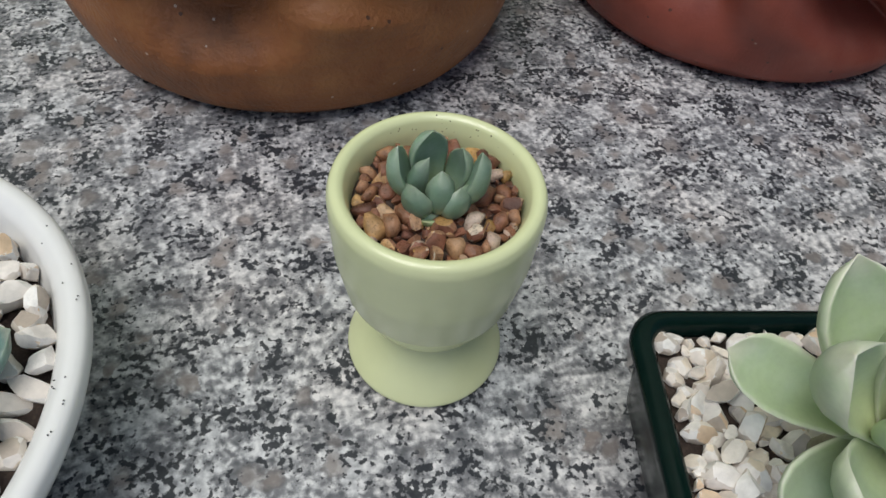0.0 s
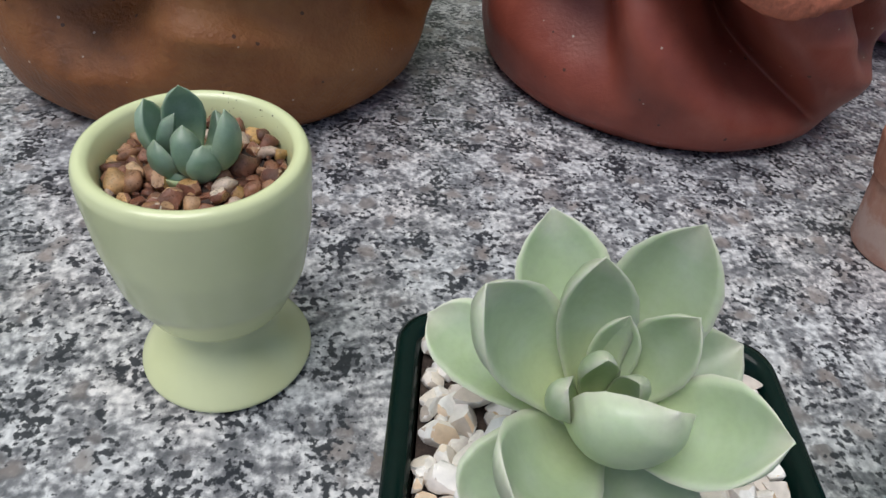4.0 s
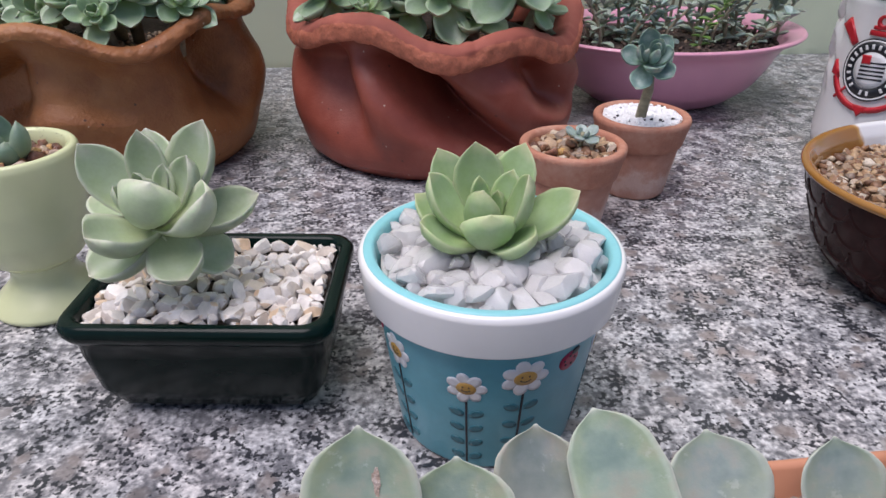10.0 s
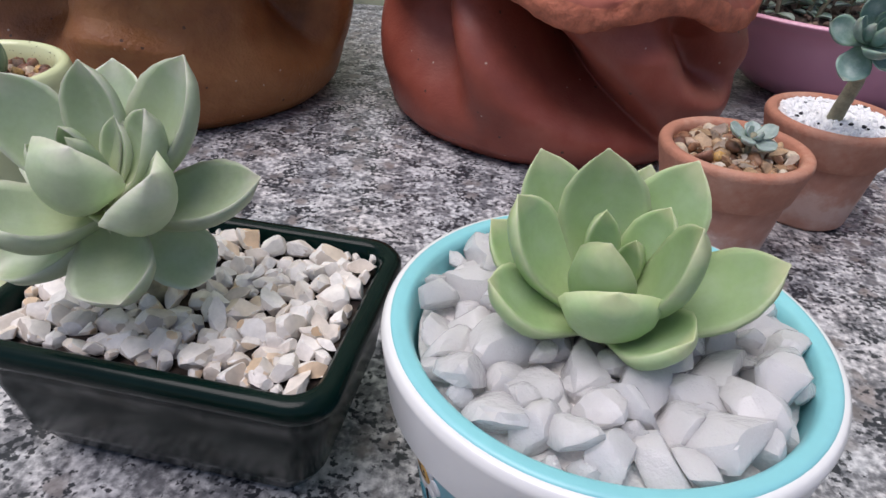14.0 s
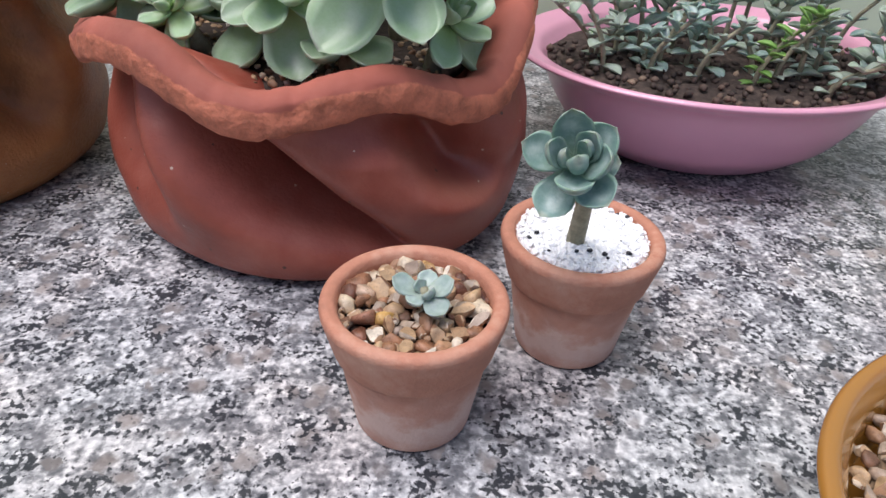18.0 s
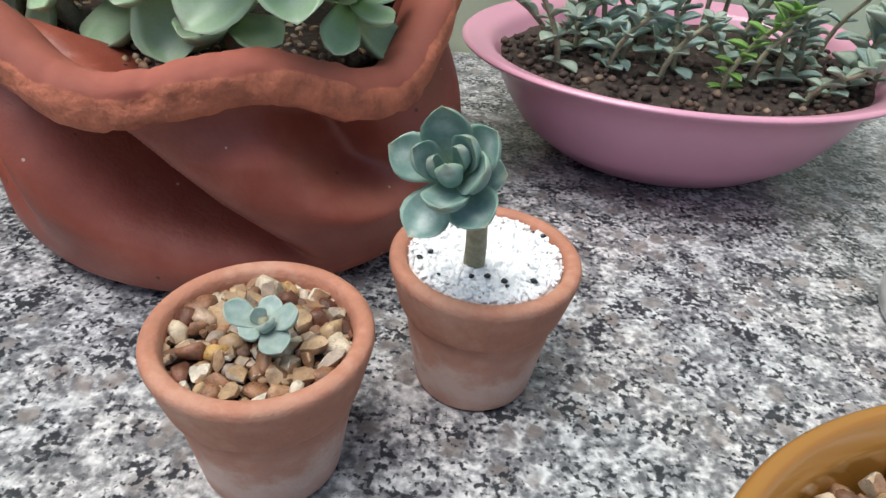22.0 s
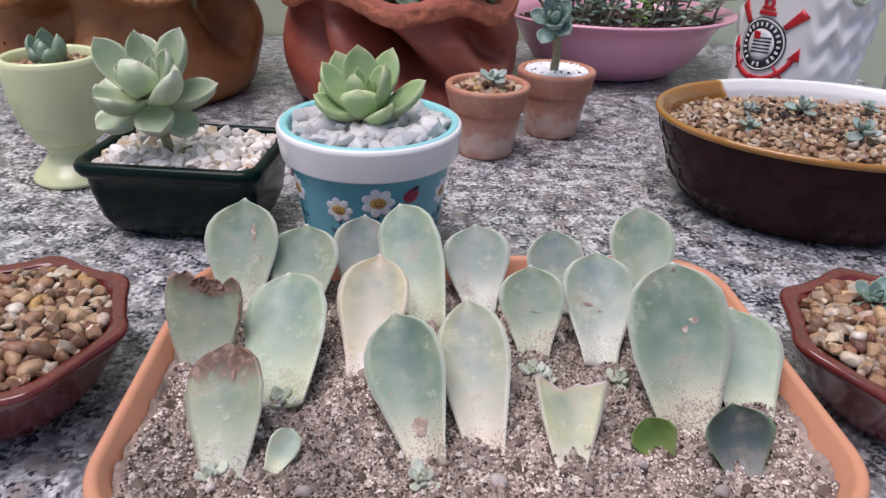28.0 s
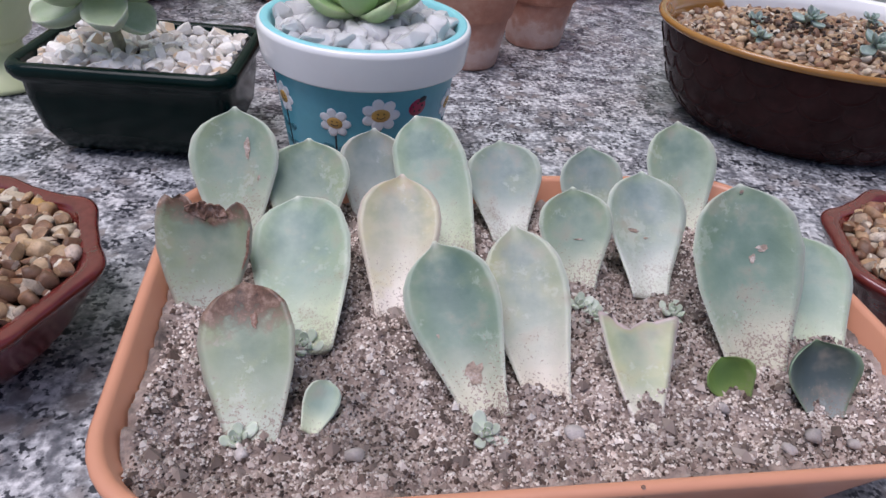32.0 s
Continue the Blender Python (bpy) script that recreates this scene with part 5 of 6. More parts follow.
def mug_band(name, cs, cz, r0, r1, q0, q1, lift, material, parent, label="", n=28):
    """A ring or an arc printed on the mug."""
    vs, fs = [], []
    for i in range(n + 1):
        q = q0 + (q1 - q0) * i / n
        for r in (r0, r1):
            vs.append(on_mug(cs + r * math.cos(q), cz + r * math.sin(q), lift))
        for r in (r1, r0):
            vs.append(on_mug(cs + r * math.cos(q), cz + r * math.sin(q), -0.0016))
    for i in range(n):
        for j in range(4):
            k = (j + 1) % 4
            fs.append((i * 4 + j, i * 4 + k, i * 4 + 4 + k, i * 4 + 4 + j))
    return part(name, (vs, fs), material, parent, label)


ES, EZ, EK = radians(216) * 0.0432, 0.0565, 1.22
def grow(p):
    return (ES + (p[0] - ES) * EK, EZ + (p[1] - EZ) * EK)


def logo(name, outline, lift, material, parent, label=""):
    return mug_decal(name, [grow(p) for p in outline], lift, material, parent, label)


def logo_band(name, cs, cz, r0, r1, q0, q1, lift, material, parent, label="", n=28):
    c = grow((cs, cz))
    return mug_band(name, c[0], c[1], r0 * EK, r1 * EK, q0, q1, lift, material, parent, label, n)


em = logo_band("emblem", ES, EZ, 0.0085, 0.0132, 0, 2 * math.pi, 0.0003, BLACK_INK, mug, "black ring with red oars and anchor", 40)
logo("emblem_field", oval(ES, EZ, 0.0086, 0.0086, 0, 28), 0.0002, WHITE_INK, em)
logo_band("cord", ES, EZ, 0.0132, 0.0140, 0, 2 * math.pi, 0.00035, WHITE_INK, em, "", 40)
logo_band("cord", ES, EZ, 0.0140, 0.0146, 0, 2 * math.pi, 0.0003, BLACK_INK, em, "", 40)
for i in range(22):
    q = 2 * math.pi * i / 22
    if i not in (15, 18):
        logo("mark", bar(ES + 0.0098 * math.cos(q), EZ + 0.0098 * math.sin(q), ES + 0.0120 * math.cos(q), EZ + 0.0120 * math.sin(q), 0.0012), 0.0005, WHITE_INK, em)
for i in range(5):
    logo("stripe", bar(ES - 0.0052, EZ - 0.0046 + i * 0.0019, ES + 0.0062, EZ - 0.0036 + i * 0.0019, 0.0010), 0.0005, BLACK_INK, em)
logo("flag_corner", bar(ES - 0.0052, EZ + 0.0044, ES - 0.0010, EZ + 0.0048, 0.0042), 0.0006, RED_INK, em)
logo_band("anchor_arc", ES, EZ + 0.002, 0.0195, 0.0222, radians(205), radians(338), 0.0004, RED_INK, em, "red anchor arm")
for q, sg in ((200, -1), (342, 1)):
    x, z = ES + 0.0209 * math.cos(radians(q)), EZ + 0.002 + 0.0209 * math.sin(radians(q))
    logo("anchor_fluke", [(x - 0.0032, z - 0.001), (x + 0.0032, z - 0.0018), (x + sg * 0.0022, z + 0.0058)], 0.0005, RED_INK, em)
logo("anchor_tip", [(ES - 0.0034, EZ - 0.0172), (ES + 0.0034, EZ - 0.0172), (ES, EZ - 0.0225)], 0.0005, RED_INK, em)
logo_band("anchor_ring", ES, EZ + 0.0222, 0.0016, 0.0031, 0, 2 * math.pi, 0.0004, RED_INK, em, "", 20)
logo("anchor_stock", bar(ES - 0.0052, EZ + 0.0168, ES + 0.0052, EZ + 0.0168, 0.0024), 0.0004, RED_INK, em)
logo("anchor_stock", bar(ES - 0.004, EZ + 0.0193, ES + 0.004, EZ + 0.0193, 0.0016), 0.0004, RED_INK, em)
for sg in (-1, 1):
    logo("oar_blade", [(ES + sg * 0.0105, EZ + 0.0112), (ES + sg * 0.0128, EZ + 0.0092), (ES + sg * 0.0232, EZ + 0.0172), (ES + sg * 0.0185, EZ + 0.0212)], 0.0004, RED_INK, em)
    logo("oar_handle", bar(ES + sg * 0.0098, EZ - 0.0100, ES + sg * 0.0160, EZ - 0.0165, 0.0010), 0.0004, RED_INK, em)


def lettering(text, size, start, z, material, parent):
    """Words printed round the mug's foot."""
    cu = bpy.data.curves.new("lettering", "FONT")
    cu.body, cu.size = text, size
    ob = bpy.data.objects.new("lettering", cu)
    scene.collection.objects.link(ob)
    me = bpy.data.meshes.new_from_object(ob.evaluated_get(bpy.context.evaluated_depsgraph_get()))
    bpy.data.objects.remove(ob)
    for v in me.vertices:
        v.co = Vector(on_mug(start + v.co.x, z + v.co.y, 0.0010))
    me.materials.clear()
    part("lettering", me, material, parent, "small dark lettering round the foot")


lettering('"Eterna', 0.0062, ES - 0.004, 0.0046, BLACK_INK, mug)
t = thing("soil_bed", (*MUG_AT, 0.085), "dark soil in the white mug", "soil")
part("soil", lumpy_disc(0.0387, 1.0, 0.002, 90), SOIL_DARK, t)
for at, r, ax, n, sd, lb, mt in (((0.424, 0.293, 0.101), 0.041, (-0.06, -0.06, 1.0), 32, 2, "grey-green pointed succulent rosette in the white mug", LEAF_MUG), ((0.453, 0.280, 0.098), 0.027, (0.05, -0.5, 0.85), 24, 4, "small pale green succulent rosette in the white mug", LEAF_MUG), ((0.470, 0.291, 0.098), 0.027, (0.35, -0.3, 0.85), 24, 6, "small pale green succulent rosette in the white mug", LEAF_MUG), ((0.450, 0.312, 0.102), 0.024, (0.2, 0.2, 0.9), 15, 7, "small pale green succulent rosette in the white mug", LEAF_MUG)):
    big_succulent(at, r, ax, n, sd, lb, mt, stem=(0, 0.002, -0.018), low=14, shrink=0.36, high=86, thick=0.16, cup=0.30, width=0.60)

# ---- brown oval casserole ----
CAS_AT, CAS_ROT = (0.4050, 0.1378), radians(5)
cas = thing("casserole_dish", (*CAS_AT, 0), "oval brown glazed casserole with scale relief and amber inside", "dish")
cas.rotation_euler.z = CAS_ROT
part("body", lathe(rounded([(0.0, 0.0), (0.0615, 0.0), (0.0655, 0.002), (0.0758, 0.014), (0.0830, 0.034), (0.0865, 0.0455), (0.0862, 0.0466), (0.0852, 0.0468)], 0.002), 120, 1.0, 0.815), BROWN, cas)
m, ns, ls, bs = mat("amber_white_glaze")
gx = ns.new("ShaderNodeSeparateXYZ")
tcn = ns.new("ShaderNodeTexCoord").outputs["Object"]
ls.new(tcn, gx.inputs[0])
nz = noise_tex(ns, ls, tcn, 60, 3)
side = maths(ns, ls, "ADD", maths(ns, ls, "MULTIPLY", gx.outputs[0], 20.0), maths(ns, ls, "ADD", maths(ns, ls, "MULTIPLY", gx.outputs[1], 22.0), maths(ns, ls, "SUBTRACT", maths(ns, ls, "MULTIPLY", nz.outputs[0], 0.5), 0.45)))
rp = ramp(ns, [(0.40, (0.34, 0.15, 0.03)), (0.46, (0.50, 0.27, 0.07)), (0.52, (0.80, 0.80, 0.79))])
ls.new(side, rp.inputs[0])
ls.new(rp.outputs[0], bs.inputs["Base Color"])
bs.inputs["Roughness"].default_value, bs.inputs["Coat Weight"].default_value = 0.16, 0.4
part("rim", lathe(rounded([(0.0845, 0.0455), (0.0880, 0.0462), (0.0892, 0.0480), (0.0880, 0.0497), (0.0850, 0.0492), (0.0815, 0.0440), (0.0790, 0.030), (0.0, 0.02)], 0.0015), 120, 1.0, 0.815), m, cas, "amber and white glazed rim and inside")


CAS_R = lambda z: float(np.interp(z, (0, 0.002, 0.014, 0.034, 0.0455, 0.06), (0.0615, 0.0655, 0.0758, 0.0830, 0.0865, 0.0865)))


def scale_edge(a0, z0, k):
    """One raised scale edge on the side: a bow that hangs from its two ends."""
    vs, fs, n = [], [], 12
    for j in range(n + 1):
        q = math.pi * j / n
        for d, l in ((0.0010, -0.0004), (0.0005, 0.0004), (0.0, 0.0006), (-0.0016, -0.0004)):
            s, z = (k + d) * math.cos(q), z0 - (k + d) * math.sin(q) * 0.85
            a, r = a0 + s / 0.078, CAS_R(max(0.001, z)) + l
            vs.append((r * math.cos(a), r * math.sin(a) * 0.815, max(0.0012, z)))
    for j in range(n):
        for i in range(3):
            fs.append((j * 4 + i, j * 4 + i + 1, j * 4 + 5 + i, j * 4 + 4 + i))
    return vs, fs


for row, z in enumerate((0.0125, 0.0225, 0.0325, 0.0425)):
    for i in range(28):
        part("scale", scale_edge(2 * math.pi * (i + 0.5 * (row % 2)) / 28, z, 0.0086), BROWN, cas)
t = bed("pebble_bed", CAS_AT, "small tan and brown pebbles filling the oval casserole", "pebbles", simple("tan_grit", (0.17, 0.11, 0.065), 0.9, 0.5, 300, 1.0, 700), 0.076, 0.040, 0.815)
t.rotation_euler.z = CAS_ROT
BED_Z = lambda x, y: 0.0045 - 0.8 * (x * x + y * y * 1.8)
scatter(t, "pebble", PEB_TAN + PEB_CHIP, disc(0.0815, 0.0665), (-0.08, 0.02, -0.066, 0.066), BED_Z, (0.0028, 0.0066), 18000, 700, 51, 0.46)
scatter(t, "pebble", PEB_TAN + PEB_CHIP, disc(0.0815, 0.0665), (0.02, 0.08, -0.066, 0.066), BED_Z, (0.0040, 0.0066), 6000, 220, 52, 0.58)
tt = thing("soil_patch", (*CAS_AT, 0.0455), "dark damp soil crumbs scattered over the tan pebbles", "soil")
rg = random.Random(64)
for k in range(150):
    cx, cy, spread = ((-0.022, -0.008, 0.010), (-0.014, 0.008, 0.009), (0.004, -0.020, 0.008), (-0.034, 0.014, 0.006), (0.022, 0.02, 0.016))[k % 5]
    x, y, d = cx + rg.gauss(0, spread), cy + rg.gauss(0, spread * 0.7), rg.uniform(0.0014, 0.0034)
    ob = new("crumb", rg.choice(PEB_CRUMB))
    ob.parent = tt
    ob.matrix_basis = Matrix.LocRotScale((x, y, BED_Z(x, y) - 0.0025 + rg.uniform(0, 0.001)), Euler((rg.uniform(0, 3), 0, rg.uniform(0, 6))), (d, d, d))
for at, r, sd in (((0.3685, 0.1500, 0.0455), 0.009, 1), ((0.3925, 0.1445, 0.0500), 0.013, 2), ((0.4105, 0.1130, 0.0490), 0.014, 3), ((0.3610, 0.1250, 0.0455), 0.010, 4), ((0.4330, 0.1640, 0.0480), 0.008, 5)):
    tt = thing("succulent", at, "tiny dusty grey-green succulent seedling among tan pebbles", "succulent", "seedlings in the casserole")
    rosette(tt, (0, 0, 0), (0.1, -0.3, 1), r * 0.8, 9, LEAF_SEED, sd, low=-4, high=70, thick=0.2, width=0.66)
    part("stem", tube([(0, 0, -0.008), (0, 0, 0.001)], 0.001, 6), STEM, tt)


# ---- two dark red scalloped dishes ----
def dish(at, turn, label):
    d = thing("scalloped_dish", (*at, 0), label, "dish", "dark red dishes")
    d.rotation_euler.z = turn

    def scallop(a, r, z):
        k = min(1, max(0, (r - 0.026) / 0.010)) * (1.0 if r > 0.0365 else 0.55)
        w = (0.5 + 0.5 * math.cos(a * 8)) ** 1.6
        return r * (1 - 0.075 * k * (1 - w)), z + 0.0008 * k * w * (1 if z > 0.012 else 0)

    part("shell", lathe(rounded([(0.0, 0.0), (0.020, 0.0), (0.0225, 0.0015), (0.0295, 0.009), (0.0378, 0.0200), (0.0420, 0.0258), (0.0428, 0.0276), (0.0418, 0.0290), (0.0388, 0.0288), (0.0355, 0.0274), (0.0338, 0.0245), (0.024, 0.010), (0.0, 0.008)], 0.002, 6), 192, wave=scallop), DISH_RED, d)
    t = bed("pebble_bed", at, "rounded tan pebbles filling a dark red dish", "pebbles", SOIL_DARK, 0.0325, 0.0225)
    scatter(t, "pebble", PEB_TAN + PEB_CHIP + PEB_BROWN[:4], disc(0.0358), (-0.036, 0.036, -0.036, 0.036), lambda x, y: 0.0076 - 2.2 * (x * x + y * y), (0.0026, 0.0078), 14000, 300, int(at[0] * 1000), 0.46)


dish((0.0902, -0.0720), 0.10, "dark red glazed scalloped dish filled with tan pebbles")
dish((0.3766, -0.0320), 0.25, "dark red glazed scalloped dish with pebbles and a seedling")
tt = thing("succulent", (0.3675, -0.0165, 0.0310), "small blue-green succulent seedling in a red dish", "succulent")
rosette(tt, (0, 0, 0), (-0.2, -0.4, 1), 0.011, 12, LEAF_BLUE, 3, low=10)
part("stem", tube([(0, 0, -0.004), (0, 0, 0.001)], 0.001, 6), STEM, tt)

# ---- white bowl ----
wb = thing("bowl", (-0.1370, 0.0560, 0), "glossy white oval ceramic bowl planted with succulents", "bowl")
part("shell", lathe(rounded([(0.0, 0.0), (0.048, 0.0), (0.052, 0.003), (0.066, 0.028), (0.0705, 0.037), (0.0700, 0.0405), (0.0670, 0.0415), (0.0635, 0.039), (0.060, 0.030), (0.0, 0.02)], 0.003), 90, 1.0, 1.04), WHITE_GLAZE, wb)
SPECK = simple("grey_speck", (0.05, 0.05, 0.05), 0.6)
rg = random.Random(77)
for _ in range(26):
    a = radians(rg.uniform(-40, 45))
    r = rg.uniform(0.0648, 0.069)
    part("speck", lathe([(0.0, 0.0), (0.0002, 0.0), (0.0002, 0.0001), (0.0, 0.0001)], 6), SPECK, wb, "", pose(r * math.cos(a), r * 1.04 * math.sin(a), 0.0413))
t = bed("gravel_bed", (-0.1370, 0.0560), "white and cream gravel chips filling the white bowl", "gravel", SOIL_DARK, 0.061, 0.0335)
scatter(t, "pebble", CHIP_WHITE, disc(0.0635), (-0.02, 0.064, -0.064, 0.064), 0.002, (0.0060, 0.0115), 7000, 200, 61, 0.50)
scatter(t, "pebble", CHIP_WHITE, disc(0.0635), (-0.064, -0.02, -0.064, 0.064), 0.002, (0.007, 0.0115), 3000, 100, 62, 0.55)
for at, tips in (((-0.1050, 0.0560, 0.036), ((0.024, 0.016, 0.012), (0.026, -0.004, 0.008), (0.012, -0.022, 0.010), (0.010, 0.026, 0.014), (-0.012, 0.020, 0.016), (-0.022, 0.0, 0.014), (-0.010, -0.020, 0.014), (0.010, 0.004, 0.024), (0.004, -0.010, 0.024), (-0.008, 0.004, 0.025))),):
    tt = thing("succulent", at, "blue-green succulent rosette in the white bowl", "succulent")
    for tip in tips:
        leaf_to(tt, Vector(tip) * 0.08, tip, 0.0145, 0.0036, LEAF_BLUE, Vector((0, 0, 1)), 0.15, 0.12)

# ---- orange tray of leaf cuttings ----
TRAY_AT, TRAY_ROT = (0.2371, -0.0671), 0.1667
tray = thing("tray", (*TRAY_AT, 0), "shallow orange plastic tray filled with sandy soil", "tray")
tray.rotation_euler.z = TRAY_ROT
a, b = 0.0919, 0.0591
part("shell", ring_box([(a - 0.0100, b - 0.0158, 0.016, 0.0), (a - 0.0080, b - 0.0142, 0.018, 0.0012), (a - 0.0066, b - 0.0122, 0.019, 0.006), (a - 0.0028, b - 0.0028, 0.020, 0.0288), (a - 0.0006, b - 0.0006, 0.022, 0.0292), (a, b, 0.0225, 0.0300), (a, b, 0.0225, 0.0309), (a - 0.0007, b - 0.0007, 0.022, 0.0316), (a - 0.0022, b - 0.0022, 0.021, 0.0316), (a - 0.0030, b - 0.0030, 0.0205, 0.0306), (a - 0.0066, b - 0.0066, 0.018, 0.019), (a - 0.0145, b - 0.0145, 0.015, 0.004)], 9), ORANGE, tray)
SOIL_Z = 0.0232
t = thing("soil_bed", (*TRAY_AT, SOIL_Z), "dry greyish-brown sandy soil filling the orange tray", "soil")
t.rotation_euler.z = TRAY_ROT


def soil_height(x, y):
    """Lumps of the soil, which lies a little higher along the walls."""
    p = Vector((x, y, 0.3))
    edge = max(0.0, (abs(x) - 0.066) / 0.022, (-y - 0.036) / 0.02)
    return 0.0026 * noise.noise(p * 55) + 0.0026 * noise.noise(p * 150) + 0.0018 * noise.noise(p * 380) + 0.0008 * noise.noise(p * 900) + 0.0026 * min(1.0, edge)


def soil_sheet(a, b, nx, ny):
    vs, fs = [], []
    for j in range(ny + 1):
        for i in range(nx + 1):
            x, y = -a + 2 * a * i / nx, -b + 2 * b * j / ny
            k = max(0.0, abs(x) - (a - 0.018)), max(0.0, abs(y) - (b - 0.018))
            d = math.hypot(*k)
            if d > 0.018 and d > 0:
                x -= math.copysign(k[0] * (1 - 0.018 / d), x)
                y -= math.copysign(k[1] * (1 - 0.018 / d), y)
            p = Vector((x, y, 0.3))
            vs.append((x, y, soil_height(x, y)))
    for j in range(ny):
        for i in range(nx):
            q = j * (nx + 1) + i
            fs.append((q, q + 1, q + nx + 2, q + nx + 1))
    return vs, fs


def soil_at(x, y):
    """The soil's height at a place of the counter."""
    p = Matrix.Rotation(-TRAY_ROT, 3, "Z") @ Vector((x - TRAY_AT[0], y - TRAY_AT[1], 0))
    return SOIL_Z + soil_height(p.x, p.y)


part("soil", soil_sheet(a - 0.0050, b - 0.0050, 300, 190), SAND, t)

GRIT = random_material("sand_grit", [(0.0, (0.03, 0.02, 0.016)), (0.2, (0.13, 0.085, 0.066)), (0.36, (0.38, 0.295, 0.25)), (0.66, (0.62, 0.525, 0.47)), (1.0, (0.84, 0.78, 0.72))], 0.6, 95.0, 0.35, 0.5)


CLOD = random_material("soil_clod", [(0.0, (0.10, 0.07, 0.055)), (0.5, (0.26, 0.20, 0.17)), (1.0, (0.42, 0.35, 0.31))], 0.9, 95.0, 0.5, 0.5)
tagged(part("sand", grit(52000, a - 0.0070, b - 0.0070, 9, 0.00024, 0.00056, soil_height), GRIT, t, "loose pale and dark grains of sand"), kind="stuff")
tagged(part("clod", grit(1500, a - 0.0080, b - 0.0080, 19, 0.0006, 0.0013, soil_height), CLOD, t, "crumbs of dry soil"), kind="stuff")


def cutting_material(name, low, mid, tipc, edge, dirt=0.5, patch=None, burn=0.0):
    """An old cut leaf: pale at the foot, darker above, blotched, scratched, dusted with sand below. burn: how far the tip is withered."""
    m, ns, ls, b = mat(name)
    tcn = ns.new("ShaderNodeTexCoord")
    rim, lon = ns.new("ShaderNodeAttribute"), ns.new("ShaderNodeAttribute")
    rim.attribute_name, lon.attribute_name = "rim", "along"
    low, mid = (low[0] * 1.08, low[1] * 1.07, low[2] * 1.04), (mid[0], mid[1] * 1.0, mid[2] * 1.0)
    rnd = ns.new("ShaderNodeObjectInfo").outputs["Random"]
    shift = ns.new("ShaderNodeVectorMath")
    shift.operation = "ADD"
    ls.new(tcn.outputs["Object"], shift.inputs[0])
    ls.new(rnd, shift.inputs[1])
    vec = shift.outputs[0]
    n1, n2, n3 = noise_tex(ns, ls, vec, 75, 4), noise_tex(ns, ls, vec, 330, 6, 0.7), noise_tex(ns, ls, vec, 1500, 3, 0.65)
    n4 = noise_tex(ns, ls, vec, 130, 3)
    along = maths(ns, ls, "ADD", lon.outputs["Fac"], maths(ns, ls, "MULTIPLY", maths(ns, ls, "SUBTRACT", n1.outputs[0], 0.5), 0.6))
    r = ramp(ns, [(0.15, low), (0.48, mid), (0.82, mid), (1.0, tipc)])
    ls.new(along, r.inputs[0])
    # a darker, bluer heart and greener sides
    dk = ramp(ns, [(0.30, (1, 1, 1)), (0.66, (0, 0, 0))])
    ls.new(n4.outputs[0], dk.inputs[0])
    up = node(ns, "MapRange")
    up.inputs[1].default_value, up.inputs[2].default_value = 0.25, 0.75
    ls.new(lon.outputs["Fac"], up.inputs[0])
    c = mix(ns, ls, maths(ns, ls, "MULTIPLY", maths(ns, ls, "MULTIPLY", dk.outputs[0], up.outputs[0]), 0.85), r.outputs[0], (mid[0] * 0.42, mid[1] * 0.55, mid[2] * 0.52))
    # a slate heart in the upper half, olive flanks
    heart = ramp(ns, [(0.0, (1, 1, 1)), (0.75, (0, 0, 0))])
    ls.new(maths(ns, ls, "ADD", rim.outputs["Fac"], maths(ns, ls, "MULTIPLY", maths(ns, ls, "SUBTRACT", n4.outputs[0], 0.5), 0.9)), heart.inputs[0])
    hf = maths(ns, ls, "MULTIPLY", heart.outputs[0], up.outputs[0])
    hs = node(ns, "MapRange")
    hs.inputs[3].default_value, hs.inputs[4].default_value = 0.15, 0.75
    ls.new(rnd, hs.inputs[0])
    c = mix(ns, ls, maths(ns, ls, "MULTIPLY", hf, hs.outputs[0]), c, (mid[0] * 0.50, mid[1] * 0.58, mid[2] * 0.66))
    flank = ramp(ns, [(0.45, (0, 0, 0)), (0.8, (1, 1, 1)), (0.97, (0.2, 0.2, 0.2))])
    ls.new(rim.outputs["Fac"], flank.inputs[0])
    c = mix(ns, ls, maths(ns, ls, "MULTIPLY", maths(ns, ls, "MULTIPLY", flank.outputs[0], up.outputs[0]), maths(ns, ls, "MULTIPLY", n1.outputs[0], 0.7)), c, (mid[0] * 0.95, mid[1] * 0.92, mid[2] * 0.58))
    ol = ramp(ns, [(0.54, (0, 0, 0)), (0.72, (1, 1, 1))])
    ls.new(n1.outputs[0], ol.inputs[0])
    c = mix(ns, ls, maths(ns, ls, "MULTIPLY", ol.outputs[0], 0.55), c, (mid[0] * 1.08, mid[1] * 1.0, mid[2] * 0.74))
    side = maths(ns, ls, "POWER", rim.outputs["Fac"], 15.0)
    c = mix(ns, ls, maths(ns, ls, "MULTIPLY", side, 0.9), c, edge)
    # brownish stains
    st = ramp(ns, [(0.55, (0, 0, 0)), (0.75, (1, 1, 1))])
    ls.new(n4.outputs[0], st.inputs[0])
    c = mix(ns, ls, maths(ns, ls, "MULTIPLY", st.outputs[0], 0.5), c, (0.35, 0.29, 0.22))
    # whitish scuffs
    sc = ramp(ns, [(0.64, (0, 0, 0)), (0.72, (1, 1, 1))])
    ls.new(maths(ns, ls, "ADD", n2.outputs[0], maths(ns, ls, "MULTIPLY", maths(ns, ls, "SUBTRACT", n1.outputs[0], 0.5), 1.0)), sc.inputs[0])
